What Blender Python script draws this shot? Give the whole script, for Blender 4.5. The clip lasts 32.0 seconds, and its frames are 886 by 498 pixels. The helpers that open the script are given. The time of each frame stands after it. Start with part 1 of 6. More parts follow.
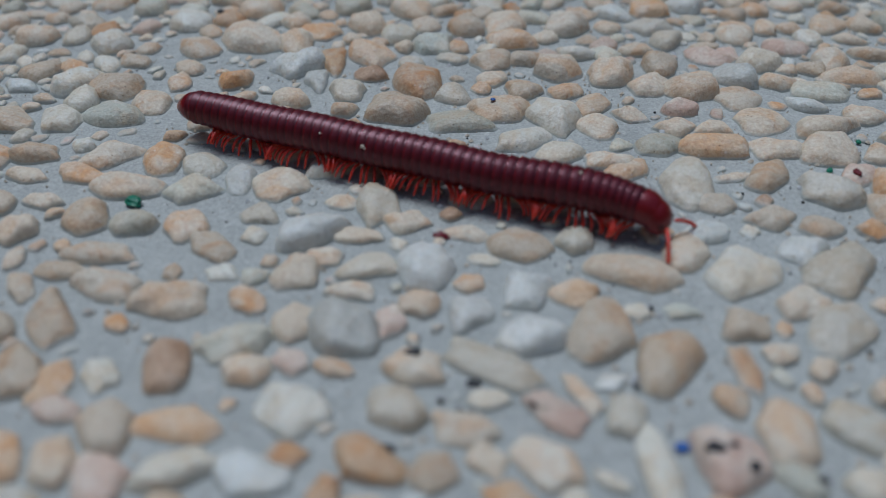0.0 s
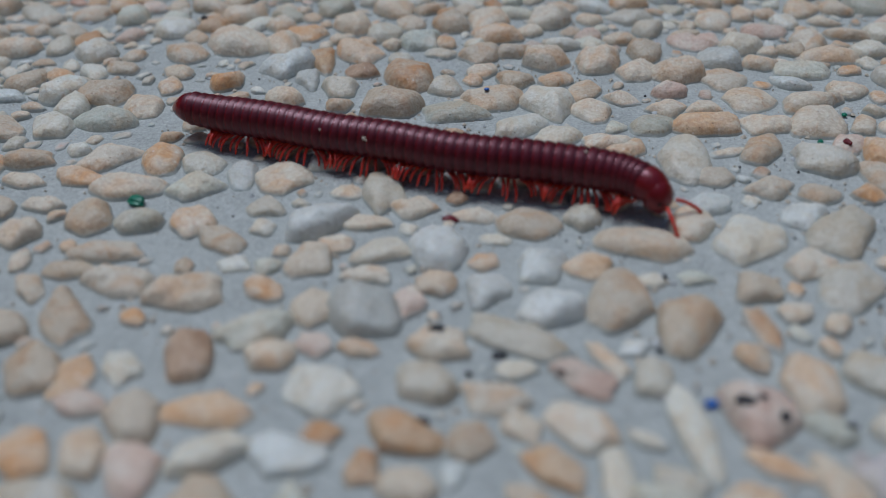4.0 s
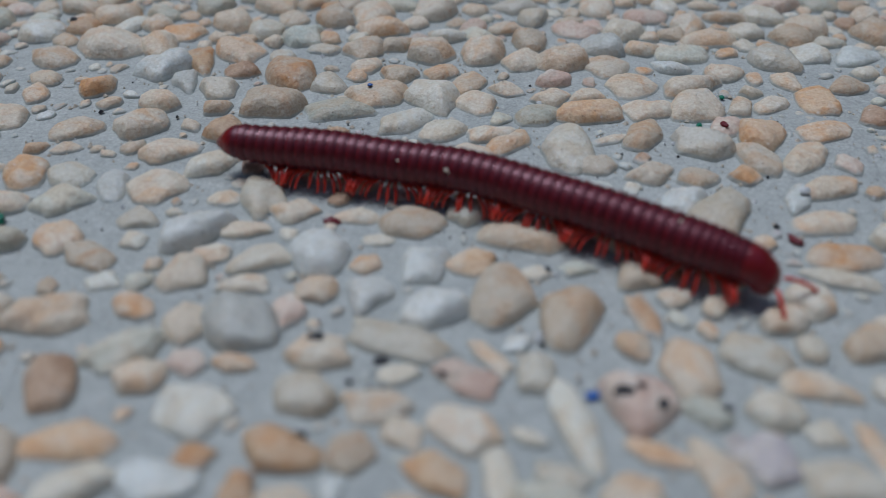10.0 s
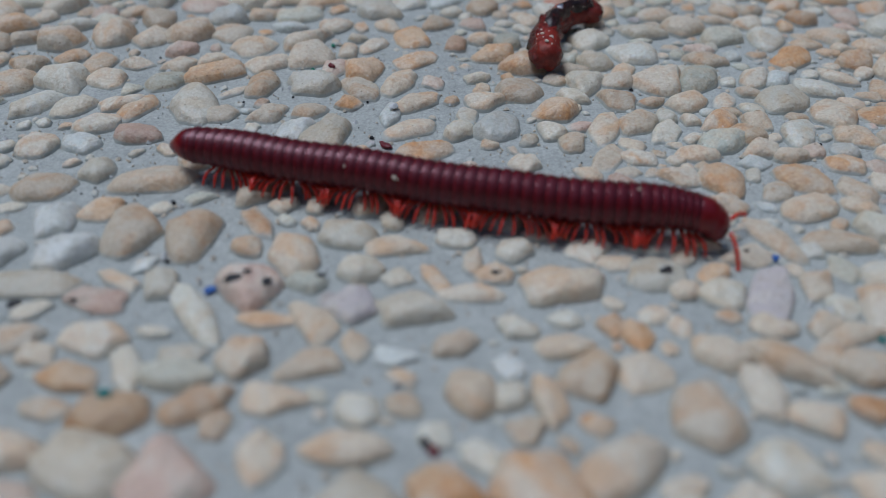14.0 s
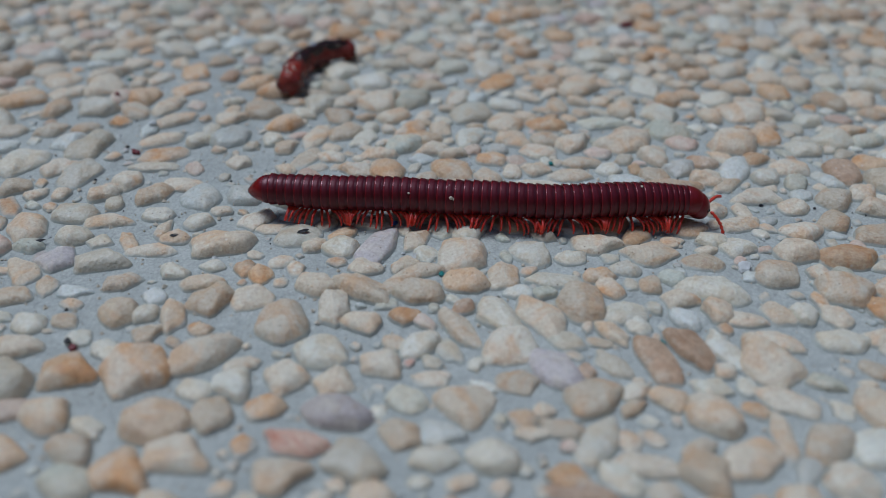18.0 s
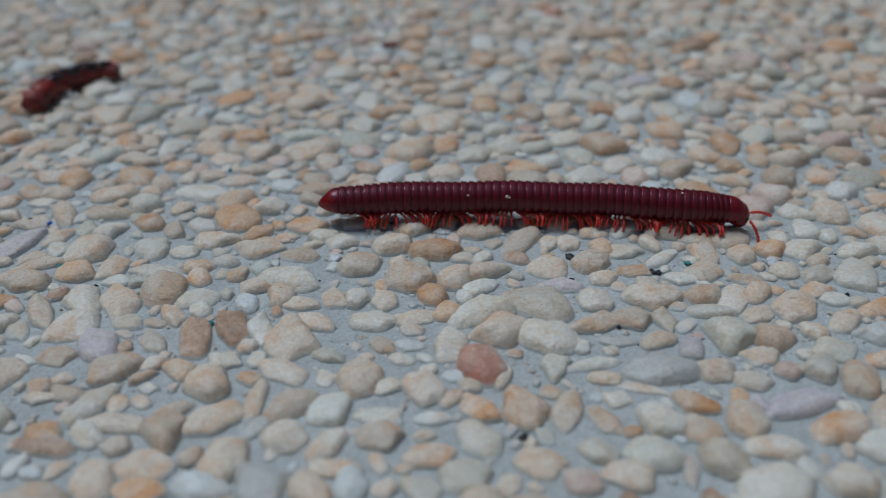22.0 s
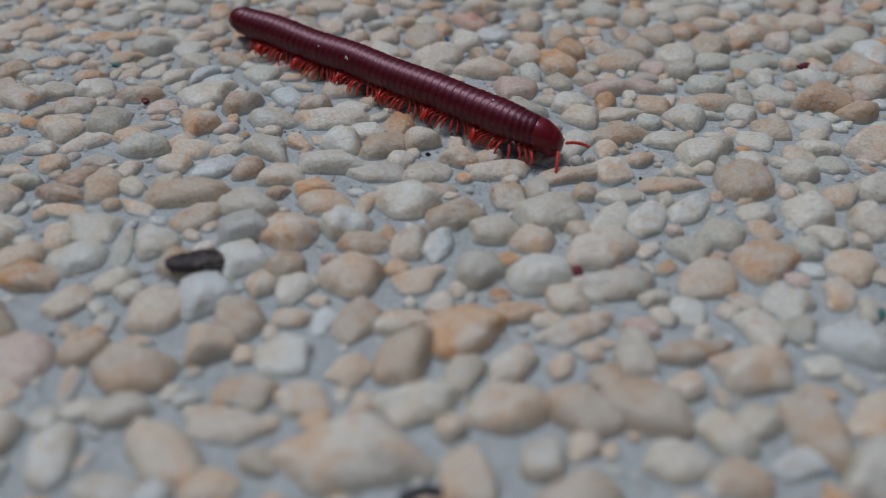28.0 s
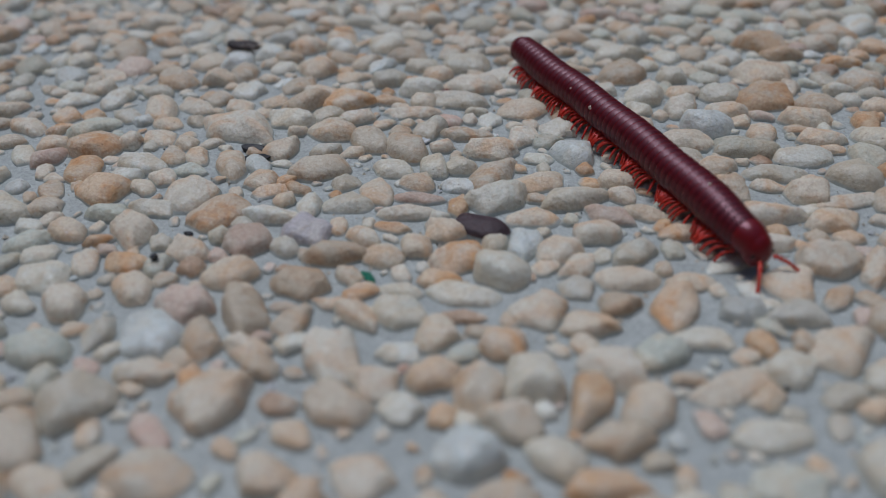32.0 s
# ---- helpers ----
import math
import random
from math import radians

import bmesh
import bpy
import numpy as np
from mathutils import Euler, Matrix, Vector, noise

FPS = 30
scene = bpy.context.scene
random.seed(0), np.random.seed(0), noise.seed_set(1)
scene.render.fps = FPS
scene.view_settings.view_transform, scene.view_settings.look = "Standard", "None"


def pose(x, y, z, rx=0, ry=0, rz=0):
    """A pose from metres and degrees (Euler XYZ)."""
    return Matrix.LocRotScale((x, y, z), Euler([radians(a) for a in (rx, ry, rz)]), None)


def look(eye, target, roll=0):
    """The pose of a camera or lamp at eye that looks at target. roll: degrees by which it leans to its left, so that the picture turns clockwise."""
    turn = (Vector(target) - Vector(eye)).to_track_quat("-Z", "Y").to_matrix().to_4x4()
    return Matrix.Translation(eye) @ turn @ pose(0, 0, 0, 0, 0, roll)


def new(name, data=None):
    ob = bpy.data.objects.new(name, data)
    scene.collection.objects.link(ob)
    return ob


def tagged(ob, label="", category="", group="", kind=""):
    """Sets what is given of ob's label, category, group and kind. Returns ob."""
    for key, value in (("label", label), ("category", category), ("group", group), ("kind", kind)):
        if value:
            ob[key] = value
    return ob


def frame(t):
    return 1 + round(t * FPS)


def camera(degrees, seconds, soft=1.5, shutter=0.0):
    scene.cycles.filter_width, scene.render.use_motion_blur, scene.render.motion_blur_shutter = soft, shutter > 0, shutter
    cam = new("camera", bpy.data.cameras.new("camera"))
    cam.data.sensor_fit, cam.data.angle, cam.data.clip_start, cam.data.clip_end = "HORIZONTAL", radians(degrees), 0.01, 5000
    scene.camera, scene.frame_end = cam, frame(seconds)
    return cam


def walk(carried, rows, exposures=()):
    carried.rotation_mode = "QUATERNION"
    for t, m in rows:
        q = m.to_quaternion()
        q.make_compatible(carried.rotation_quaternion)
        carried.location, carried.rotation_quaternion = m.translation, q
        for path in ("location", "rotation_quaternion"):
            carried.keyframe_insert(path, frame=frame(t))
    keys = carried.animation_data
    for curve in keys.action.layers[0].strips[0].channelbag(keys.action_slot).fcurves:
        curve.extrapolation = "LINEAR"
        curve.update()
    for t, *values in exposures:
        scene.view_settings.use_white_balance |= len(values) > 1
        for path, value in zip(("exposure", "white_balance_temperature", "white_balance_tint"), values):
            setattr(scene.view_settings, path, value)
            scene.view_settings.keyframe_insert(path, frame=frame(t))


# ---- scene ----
cam = camera(57.14, 32.0, soft=0.6, shutter=0.2)
cam.data.dof.use_dof = True
cam.data.dof.focus_distance = 0.090
cam.data.dof.aperture_fstop = 17.5
# seconds, eye in metres, yaw, pitch, roll in degrees
PATH = [
    (0, 0.01346, 0.00555, 0.04436, 12.816, -38.145, -0.356),
    (0.5, 0.01258, 0.00477, 0.04291, 10.001, -37.558, 0.060),
    (1, 0.01053, 0.00303, 0.04165, 8.925, -37.764, 0.502),
    (1.5, 0.01039, 0.00209, 0.04162, 8.883, -37.537, 0.544),
    (2, 0.01004, 0.00179, 0.04182, 9.500, -37.562, -0.031),
    (2.5, 0.00974, 0.00179, 0.04192, 9.789, -37.541, -0.420),
    (3, 0.00974, 0.00215, 0.04181, 9.987, -37.451, -0.861),
    (3.5, 0.00991, 0.00254, 0.04192, 9.964, -37.122, -1.106),
    (4, 0.00999, 0.00254, 0.04208, 9.833, -36.836, -1.274),
    (4.5, 0.00999, 0.00278, 0.04236, 9.704, -36.176, -1.331),
    (6.5, 0.00986, 0.00422, 0.04166, 9.164, -35.849, -1.491),
    (7, 0.00983, 0.00418, 0.04178, 8.743, -35.977, -1.396),
    (7.5, 0.00982, 0.00435, 0.04167, 8.557, -36.003, -1.310),
    (8, 0.00981, 0.00437, 0.04166, 8.373, -35.943, -1.149),
    (8.5, 0.00969, 0.00450, 0.04159, 8.310, -35.946, -1.062),
    (9, 0.00956, 0.00555, 0.04149, 7.726, -36.308, -0.976),
    (9.5, 0.01141, 0.00540, 0.04141, 6.324, -36.891, -0.660),
    (10, 0.01331, 0.00465, 0.04178, 3.128, -37.574, -0.348),
    (10.5, 0.01543, 0.00293, 0.04153, -0.177, -37.600, -0.515),
    (11, 0.01505, 0.00153, 0.04054, -3.969, -37.868, -0.617),
    (11.5, 0.01703, -0.00160, 0.04088, -7.183, -37.942, -0.217),
    (12, 0.01915, -0.00439, 0.04127, -10.064, -37.941, -0.071),
    (12.5, 0.02003, -0.00537, 0.04152, -11.990, -37.451, 0.090),
    (13, 0.02226, -0.00821, 0.04146, -13.789, -37.572, 0.332),
    (13.5, 0.02357, -0.00928, 0.04180, -15.721, -37.517, 0.587),
    (15.5, 0.02998, -0.01655, 0.04296, -20.230, -35.964, 0.277),
    (16, 0.03367, -0.02056, 0.04343, -20.725, -35.777, 0.020),
    (16.5, 0.03627, -0.02464, 0.04342, -20.732, -35.641, 0.118),
    (17, 0.04109, -0.03023, 0.04437, -20.784, -35.345, 0.542),
    (17.5, 0.04643, -0.03635, 0.04734, -20.407, -34.480, 0.551),
    (18, 0.04763, -0.04177, 0.04841, -18.892, -33.635, 0.401),
    (18.5, 0.05139, -0.04380, 0.04754, -17.979, -32.822, 0.287),
    (19, 0.05696, -0.04303, 0.04745, -18.006, -32.383, 0.080),
    (19.5, 0.06560, -0.04875, 0.04899, -18.429, -32.250, -0.275),
    (20, 0.07123, -0.05211, 0.04977, -18.377, -32.217, -0.916),
    (20.5, 0.07506, -0.05577, 0.04936, -17.831, -32.580, -1.366),
    (21, 0.08029, -0.06026, 0.04978, -17.491, -32.646, -1.211),
    (21.5, 0.08269, -0.06107, 0.04951, -17.142, -32.423, -1.015),
    (22, 0.08849, -0.06553, 0.05061, -17.316, -31.966, -0.844),
    (22.5, 0.09926, -0.06947, 0.05140, -17.941, -31.886, -0.493),
    (23, 0.10182, -0.06971, 0.04994, -18.194, -31.865, -0.323),
    (23.5, 0.10699, -0.07478, 0.05113, -18.162, -32.078, 0.032),
    (24, 0.11350, -0.07919, 0.05131, -18.137, -32.580, 0.525),
    (24.5, 0.11597, -0.08151, 0.04944, -17.792, -33.211, 1.250),
    (26.5, 0.12971, -0.09701, 0.04628, -19.205, -34.242, 0.914),
    (27, 0.13937, -0.10917, 0.04640, -19.634, -35.115, 1.812),
    (27.5, 0.15442, -0.11579, 0.04410, -17.735, -36.109, 1.981),
    (28, 0.17284, -0.12652, 0.04353, -13.533, -36.931, 0.583),
    (28.5, 0.17828, -0.13077, 0.04077, -12.417, -37.019, 1.551),
    (29, 0.18899, -0.14048, 0.04319, -7.742, -36.785, 0.328),
    (29.5, 0.19924, -0.14615, 0.04063, -1.464, -35.843, -1.070),
    (30, 0.20304, -0.14739, 0.04093, 2.068, -36.308, -0.930),
    (30.5, 0.21254, -0.15595, 0.04109, 4.251, -36.451, -0.244),
    (31, 0.21575, -0.16128, 0.04206, 7.609, -36.879, -0.225),
    (31.5, 0.21645, -0.16738, 0.04317, 12.421, -35.567, -1.653),
    (32, 0.22184, -0.17014, 0.04388, 15.327, -35.164, -1.561),
]
walk(cam, [(t, pose(x, y, z, 90 + pitch, 0, yaw) @ pose(0, 0, 0, 0, 0, roll)) for t, x, y, z, yaw, pitch, roll in PATH],
     exposures=[(0, 0.03, 5650, 7.4), (8, 0.04, 5680, 8.6), (13, 0.07, 5650, 8.4), (16, 0.06, 5570, 6.8), (20, 0.02, 5570, 6.0), (24, -0.08, 5580, 7.0), (27, -0.09, 5790, 10.4), (32, -0.05, 5780, 10.0)])

MM = 0.001

# ---- light: open shade under a bright overcast sky ----
world = bpy.data.worlds.new("overcast_sky")
scene.world = world
world.use_nodes = True
wn = world.node_tree
sky = wn.nodes.new("ShaderNodeTexSky")
sky.sky_type = "NISHITA"
sky.sun_disc = False
sky.sun_elevation = radians(72)
sky.sun_rotation = radians(-47)
sky.air_density = 1.0
sky.dust_density = 1.5
wn.links.new(sky.outputs["Color"], wn.nodes["Background"].inputs["Color"])
wn.nodes["Background"].inputs["Strength"].default_value = 0.071
sun_data = bpy.data.lights.new("sun", "SUN")
sun_data.energy = 1.85
sun_data.angle = radians(28)
sun_data.color = (1.0, 0.98, 0.95)
sun = new("sun", sun_data)
sun.matrix_world = look((-0.142, 0.132, 0.60), (0, 0, 0))


# ---- materials ----
def material(name, rough=0.6, spec=0.4):
    m = bpy.data.materials.new(name)
    m.use_nodes = True
    n = m.node_tree
    b = n.nodes["Principled BSDF"]
    b.inputs["Roughness"].default_value = rough
    b.inputs["Specular IOR Level"].default_value = spec
    return m, n, b


def node(n, kind, **inputs):
    k = n.nodes.new(kind)
    for name, value in inputs.items():
        k.inputs[name.replace("_", " ")].default_value = value
    return k


def noise_at(n, scale, detail=3.0, rough=0.55, where="Object"):
    src = n.nodes.new("ShaderNodeNewGeometry") if where == "World" else n.nodes.new("ShaderNodeTexCoord")
    k = node(n, "ShaderNodeTexNoise", Scale=scale, Detail=detail, Roughness=rough)
    n.links.new(src.outputs["Position" if where == "World" else "Object"], k.inputs["Vector"])
    return k


def ramp(n, source, stops):
    k = n.nodes.new("ShaderNodeValToRGB")
    els = k.color_ramp.elements
    while len(els) < len(stops):
        els.new(0.5)
    for e, (at, col) in zip(els, stops):
        e.position, e.color = at, (*col, 1) if len(col) == 3 else col
    n.links.new(source, k.inputs["Fac"])
    return k


def mix(n, fac, a, b, blend="MIX"):
    k = n.nodes.new("ShaderNodeMix")
    k.data_type, k.blend_type = "RGBA", blend
    for socket, value in ((k.inputs[0], fac), (k.inputs[6], a), (k.inputs[7], b)):
        if isinstance(value, bpy.types.NodeSocket):
            n.links.new(value, socket)
        else:
            socket.default_value = (*value, 1) if isinstance(value, tuple) else value
    return k.outputs[2]


def bump(n, b, height, strength, distance, below=None):
    k = node(n, "ShaderNodeBump", Strength=strength, Distance=distance)
    n.links.new(height, k.inputs["Height"])
    if below is not None:
        n.links.new(below.outputs["Normal"], k.inputs["Normal"])
    n.links.new(k.outputs["Normal"], b.inputs["Normal"])
    return k


def pebble_material(name, base, warm, pale, stain, rough=0.62):
    """River pebble: three tones blended from stone to stone, mottling, iron stain, fine pitting."""
    m, n, b = material(name, rough, 0.5)
    b.inputs["Subsurface Weight"].default_value = 0.15
    b.inputs["Subsurface Radius"].default_value = (1.0, 0.72, 0.5)
    b.inputs["Subsurface Scale"].default_value = 0.0011
    info = n.nodes.new("ShaderNodeObjectInfo")
    geo = n.nodes.new("ShaderNodeNewGeometry")
    add = n.nodes.new("ShaderNodeMath")
    add.operation = "ADD"
    n.links.new(info.outputs["Random"], add.inputs[0])
    n.links.new(geo.outputs["Random Per Island"], add.inputs[1])
    wrap = n.nodes.new("ShaderNodeMath")
    wrap.operation = "FRACT"
    n.links.new(add.outputs[0], wrap.inputs[0])
    tone = ramp(n, wrap.outputs[0], [(0.0, base), (0.45, warm), (0.8, pale), (1.0, base)])
    patch = noise_at(n, 270, 5, 0.60, "World")
    patch.inputs["Distortion"].default_value = 0.8
    mottled = mix(n, ramp(n, patch.outputs["Fac"], [(0.46, (0, 0, 0)), (0.64, (0.92, 0.92, 0.92))]).outputs["Color"], tone.outputs["Color"], stain)
    wash = noise_at(n, 300, 4, 0.6, "World")
    chalky = mix(n, ramp(n, wash.outputs["Fac"], [(0.52, (0, 0, 0)), (0.70, (0.7, 0.7, 0.7))]).outputs["Color"], mottled, (0.645, 0.61, 0.52) if base[0] > 0.2 else base)
    veins = noise_at(n, 900, 4, 0.6, "World")
    veined = mix(n, ramp(n, veins.outputs["Fac"], [(0.60, (0, 0, 0)), (0.74, (0.6, 0.6, 0.6))]).outputs["Color"], chalky, tuple(c * k for c, k in zip(stain, (0.72, 0.60, 0.48))))
    crack = noise_at(n, 620, 5, 0.7, "World")
    crack.inputs["Distortion"].default_value = 1.6
    lines = ramp(n, crack.outputs["Fac"], [(0.455, (0, 0, 0)), (0.485, (0.26, 0.26, 0.26)), (0.515, (0, 0, 0))])
    veined = mix(n, lines.outputs["Color"], veined, tuple(c * k for c, k in zip(stain, (0.55, 0.46, 0.38))))
    grain = noise_at(n, 2600, 5, 0.7, "World")
    grained = mix(n, 0.30, veined, ramp(n, grain.outputs["Fac"], [(0.32, (0.16, 0.15, 0.14)), (0.68, (0.80, 0.80, 0.80))]).outputs["Color"], "OVERLAY")
    pits = node(n, "ShaderNodeTexVoronoi", Scale=800.0)
    n.links.new(geo.outputs["Position"], pits.inputs["Vector"])
    dots = ramp(n, pits.outputs["Distance"], [(0.04, (0.24, 0.19, 0.15)), (0.10, (1, 1, 1))])
    pitted = mix(n, 0.65, grained, dots.outputs["Color"], "MULTIPLY")
    flecks = node(n, "ShaderNodeTexVoronoi", Scale=1500.0)
    n.links.new(geo.outputs["Position"], flecks.inputs["Vector"])
    few = n.nodes.new("ShaderNodeSeparateColor")
    n.links.new(flecks.outputs["Color"], few.inputs["Color"])
    spot = ramp(n, flecks.outputs["Distance"], [(0.16, (1, 1, 1)), (0.24, (0, 0, 0))])
    some = ramp(n, few.outputs["Red"], [(0.88, (0, 0, 0)), (0.90, (0.4, 0.4, 0.4))])
    pitted = mix(n, mix(n, 1.0, spot.outputs["Color"], some.outputs["Color"], "MULTIPLY"), pitted, (0.74, 0.74, 0.71) if base[0] > 0.2 else base)
    # cement film left round the foot of the stone
    place = n.nodes.new("ShaderNodeSeparateXYZ")
    n.links.new(geo.outputs["Position"], place.inputs[0])
    level = node(n, "ShaderNodeMath")
    level.operation = "MULTIPLY_ADD"
    level.inputs[1].default_value, level.inputs[2].default_value = 1500.0, 0.40
    n.links.new(place.outputs["Z"], level.inputs[0])
    ragged = n.nodes.new("ShaderNodeMath")
    ragged.operation = "SUBTRACT"
    n.links.new(patch.outputs["Fac"], ragged.inputs[0])
    n.links.new(level.outputs[0], ragged.inputs[1])
    film = ramp(n, ragged.outputs[0], [(0.24, (0, 0, 0)), (0.60, (0.9, 0.9, 0.9))])
    shade = n.nodes.new("ShaderNodeMath")
    shade.operation = "MULTIPLY"
    shade.inputs[1].default_value = 7.31
    n.links.new(wrap.outputs[0], shade.inputs[0])
    own = n.nodes.new("ShaderNodeMath")
    own.operation = "FRACT"
    n.links.new(shade.outputs[0], own.inputs[0])
    pitted = mix(n, 1.0, pitted, ramp(n, own.outputs[0], [(0.0, (0.76, 0.73, 0.70)), (0.5, (0.96, 0.95, 0.94)), (1.0, (1.0, 1.0, 1.0))]).outputs["Color"], "MULTIPLY")
    final = mix(n, film.outputs["Color"], pitted, (0.40, 0.425, 0.405))
    n.links.new(final, b.inputs["Base Color"])
    low = bump(n, b, veins.outputs["Fac"], 0.48, 0.0007)
    bump(n, b, grain.outputs["Fac"], 0.3, 0.0001, low)
    return m


TONES = {
    "T": pebble_material("tan_pebble", (0.615, 0.55, 0.445), (0.605, 0.52, 0.40), (0.645, 0.60, 0.505), (0.61, 0.43, 0.275)),
    "O": pebble_material("orange_pebble", (0.61, 0.44, 0.28), (0.61, 0.465, 0.325), (0.63, 0.53, 0.41), (0.59, 0.32, 0.14)),
    "W": pebble_material("cream_pebble", (0.63, 0.62, 0.54), (0.64, 0.60, 0.50), (0.66, 0.66, 0.60), (0.61, 0.53, 0.40), 0.5),
    "G": pebble_material("grey_green_pebble", (0.53, 0.545, 0.465), (0.57, 0.56, 0.47), (0.49, 0.52, 0.46), (0.58, 0.52, 0.40)),
    "P": pebble_material("pink_pebble", (0.59, 0.44, 0.36), (0.60, 0.48, 0.39), (0.58, 0.42, 0.34), (0.62, 0.54, 0.46)),
    "B": pebble_material("brown_pebble", (0.50, 0.36, 0.25), (0.53, 0.385, 0.27), (0.47, 0.35, 0.26), (0.38, 0.24, 0.15)),
    "S": pebble_material("bluish_white_pebble", (0.60, 0.63, 0.60), (0.57, 0.60, 0.575), (0.64, 0.655, 0.625), (0.56, 0.57, 0.53), 0.45),
    "R": pebble_material("red_pebble", (0.58, 0.34, 0.25), (0.57, 0.38, 0.29), (0.60, 0.43, 0.34), (0.54, 0.23, 0.16)),
    "V": pebble_material("lilac_pebble", (0.49, 0.45, 0.46), (0.51, 0.46, 0.46), (0.48, 0.45, 0.465), (0.54, 0.50, 0.47)),
    "K": pebble_material("dark_purple_pebble", (0.060, 0.030, 0.038), (0.065, 0.035, 0.04), (0.07, 0.035, 0.045), (0.045, 0.025, 0.03)),
}
ORDER = list(TONES)


def mortar_material():
    m, n, b = material("grey_cement_mortar", 0.85, 0.25)
    big = noise_at(n, 45, 4, 0.6, "World")
    mid = noise_at(n, 420, 4, 0.65, "World")
    fine = noise_at(n, 3200, 3, 0.7, "World")
    c1 = ramp(n, big.outputs["Fac"], [(0.3, (0.335, 0.35, 0.335)), (0.7, (0.39, 0.405, 0.385))])
    c2 = mix(n, ramp(n, mid.outputs["Fac"], [(0.45, (0, 0, 0)), (0.75, (1, 1, 1))]).outputs["Color"], c1.outputs["Color"], (0.43, 0.445, 0.425))
    c3 = mix(n, 0.35, c2, ramp(n, fine.outputs["Fac"], [(0.3, (0.2, 0.2, 0.2)), (0.7, (0.78, 0.78, 0.78))]).outputs["Color"], "OVERLAY")
    geo = n.nodes.new("ShaderNodeNewGeometry")
    v = node(n, "ShaderNodeTexVoronoi", Scale=650.0)
    n.links.new(geo.outputs["Position"], v.inputs["Vector"])
    specks = ramp(n, v.outputs["Distance"], [(0.06, (0.22, 0.22, 0.22)), (0.13, (1, 1, 1))])
    sand = node(n, "ShaderNodeTexVoronoi", Scale=1300.0)
    n.links.new(geo.outputs["Position"], sand.inputs["Vector"])
    grains = ramp(n, sand.outputs["Distance"], [(0.10, (0.3, 0.3, 0.3)), (0.22, (0, 0, 0))])
    dark = mix(n, 0.3, c3, specks.outputs["Color"], "MULTIPLY")
    n.links.new(mix(n, grains.outputs["Color"], dark, (0.60, 0.59, 0.55)), b.inputs["Base Color"])
    low = bump(n, b, mid.outputs["Fac"], 0.7, 0.0010)
    bump(n, b, fine.outputs["Fac"], 0.45, 0.0002, low)
    return m


def far_material():
    """The same pebble wash where no single stone can be told apart."""
    m, n, b = material("pebble_wash_far", 0.75, 0.3)
    geo = n.nodes.new("ShaderNodeNewGeometry")
    v = node(n, "ShaderNodeTexVoronoi", Scale=190.0)
    n.links.new(geo.outputs["Position"], v.inputs["Vector"])
    sep = n.nodes.new("ShaderNodeSeparateColor")
    n.links.new(v.outputs["Color"], sep.inputs["Color"])
    tone = ramp(n, sep.outputs["Red"], [(0.0, (0.56, 0.46, 0.34)), (0.4, (0.61, 0.58, 0.49)), (0.7, (0.57, 0.42, 0.27)), (1.0, (0.52, 0.51, 0.44))])
    edge = ramp(n, v.outputs["Distance"], [(0.36, (0, 0, 0)), (0.46, (1, 1, 1))])
    n.links.new(mix(n, edge.outputs["Color"], tone.outputs["Color"], (0.40, 0.40, 0.39)), b.inputs["Base Color"])
    inv = n.nodes.new("ShaderNodeMath")
    inv.operation = "SUBTRACT"
    inv.inputs[0].default_value = 0.5
    n.links.new(v.outputs["Distance"], inv.inputs[1])
    bump(n, b, inv.outputs[0], 0.8, 0.002)
    return m


def plain(name, col, rough=0.5, spec=0.4, vary=0.25, scale=1500, relief=0.00005):
    m, n, b = material(name, rough, spec)
    k = noise_at(n, scale, 3, 0.6)
    dark = tuple(c * (1 - vary) for c in col)
    n.links.new(ramp(n, k.outputs["Fac"], [(0.3, dark), (0.7, col)]).outputs["Color"], b.inputs["Base Color"])
    bump(n, b, k.outputs["Fac"], 0.4, relief)
    return m


def shell_material(name, dark, light, rough):
    """Glossy horny cuticle with fine lengthwise and mottled variation."""
    m, n, b = material(name, rough, 0.58)
    k = noise_at(n, 900, 4, 0.6)
    n.links.new(ramp(n, k.outputs["Fac"], [(0.3, dark), (0.7, light)]).outputs["Color"], b.inputs["Base Color"])
    fine = noise_at(n, 5200, 2, 0.6)
    bump(n, b, fine.outputs["Fac"], 0.25, 0.00004)
    b.inputs["Specular Tint"].default_value = (1.0, 0.66, 0.78, 1)
    return m


MORTAR, FAR = mortar_material(), far_material()
SHELL = shell_material("maroon_cuticle", (0.058, 0.0018, 0.0050), (0.090, 0.0032, 0.0080), 0.40)
SLEEVE = shell_material("dark_ring_sleeve", (0.034, 0.0010, 0.0026), (0.052, 0.0018, 0.0040), 0.34)
RIM = shell_material("red_ring_margin", (0.115, 0.006, 0.010), (0.18, 0.013, 0.018), 0.24)
HEADRED = shell_material("dark_red_head_cuticle", (0.105, 0.004, 0.0055), (0.155, 0.0075, 0.009), 0.28)
TAILRED = shell_material("red_tail_cuticle", (0.13, 0.006, 0.006), (0.19, 0.011, 0.010), 0.26)
LEGRED = shell_material("bright_red_leg_cuticle", (0.50, 0.036, 0.020), (0.68, 0.070, 0.036), 0.36)
LEGRED.node_tree.nodes["Principled BSDF"].inputs["Subsurface Weight"].default_value = 0.35
LEGRED.node_tree.nodes["Principled BSDF"].inputs["Subsurface Radius"].default_value = (1.0, 0.25, 0.15)
LEGRED.node_tree.nodes["Principled BSDF"].inputs["Subsurface Scale"].default_value = 0.0004
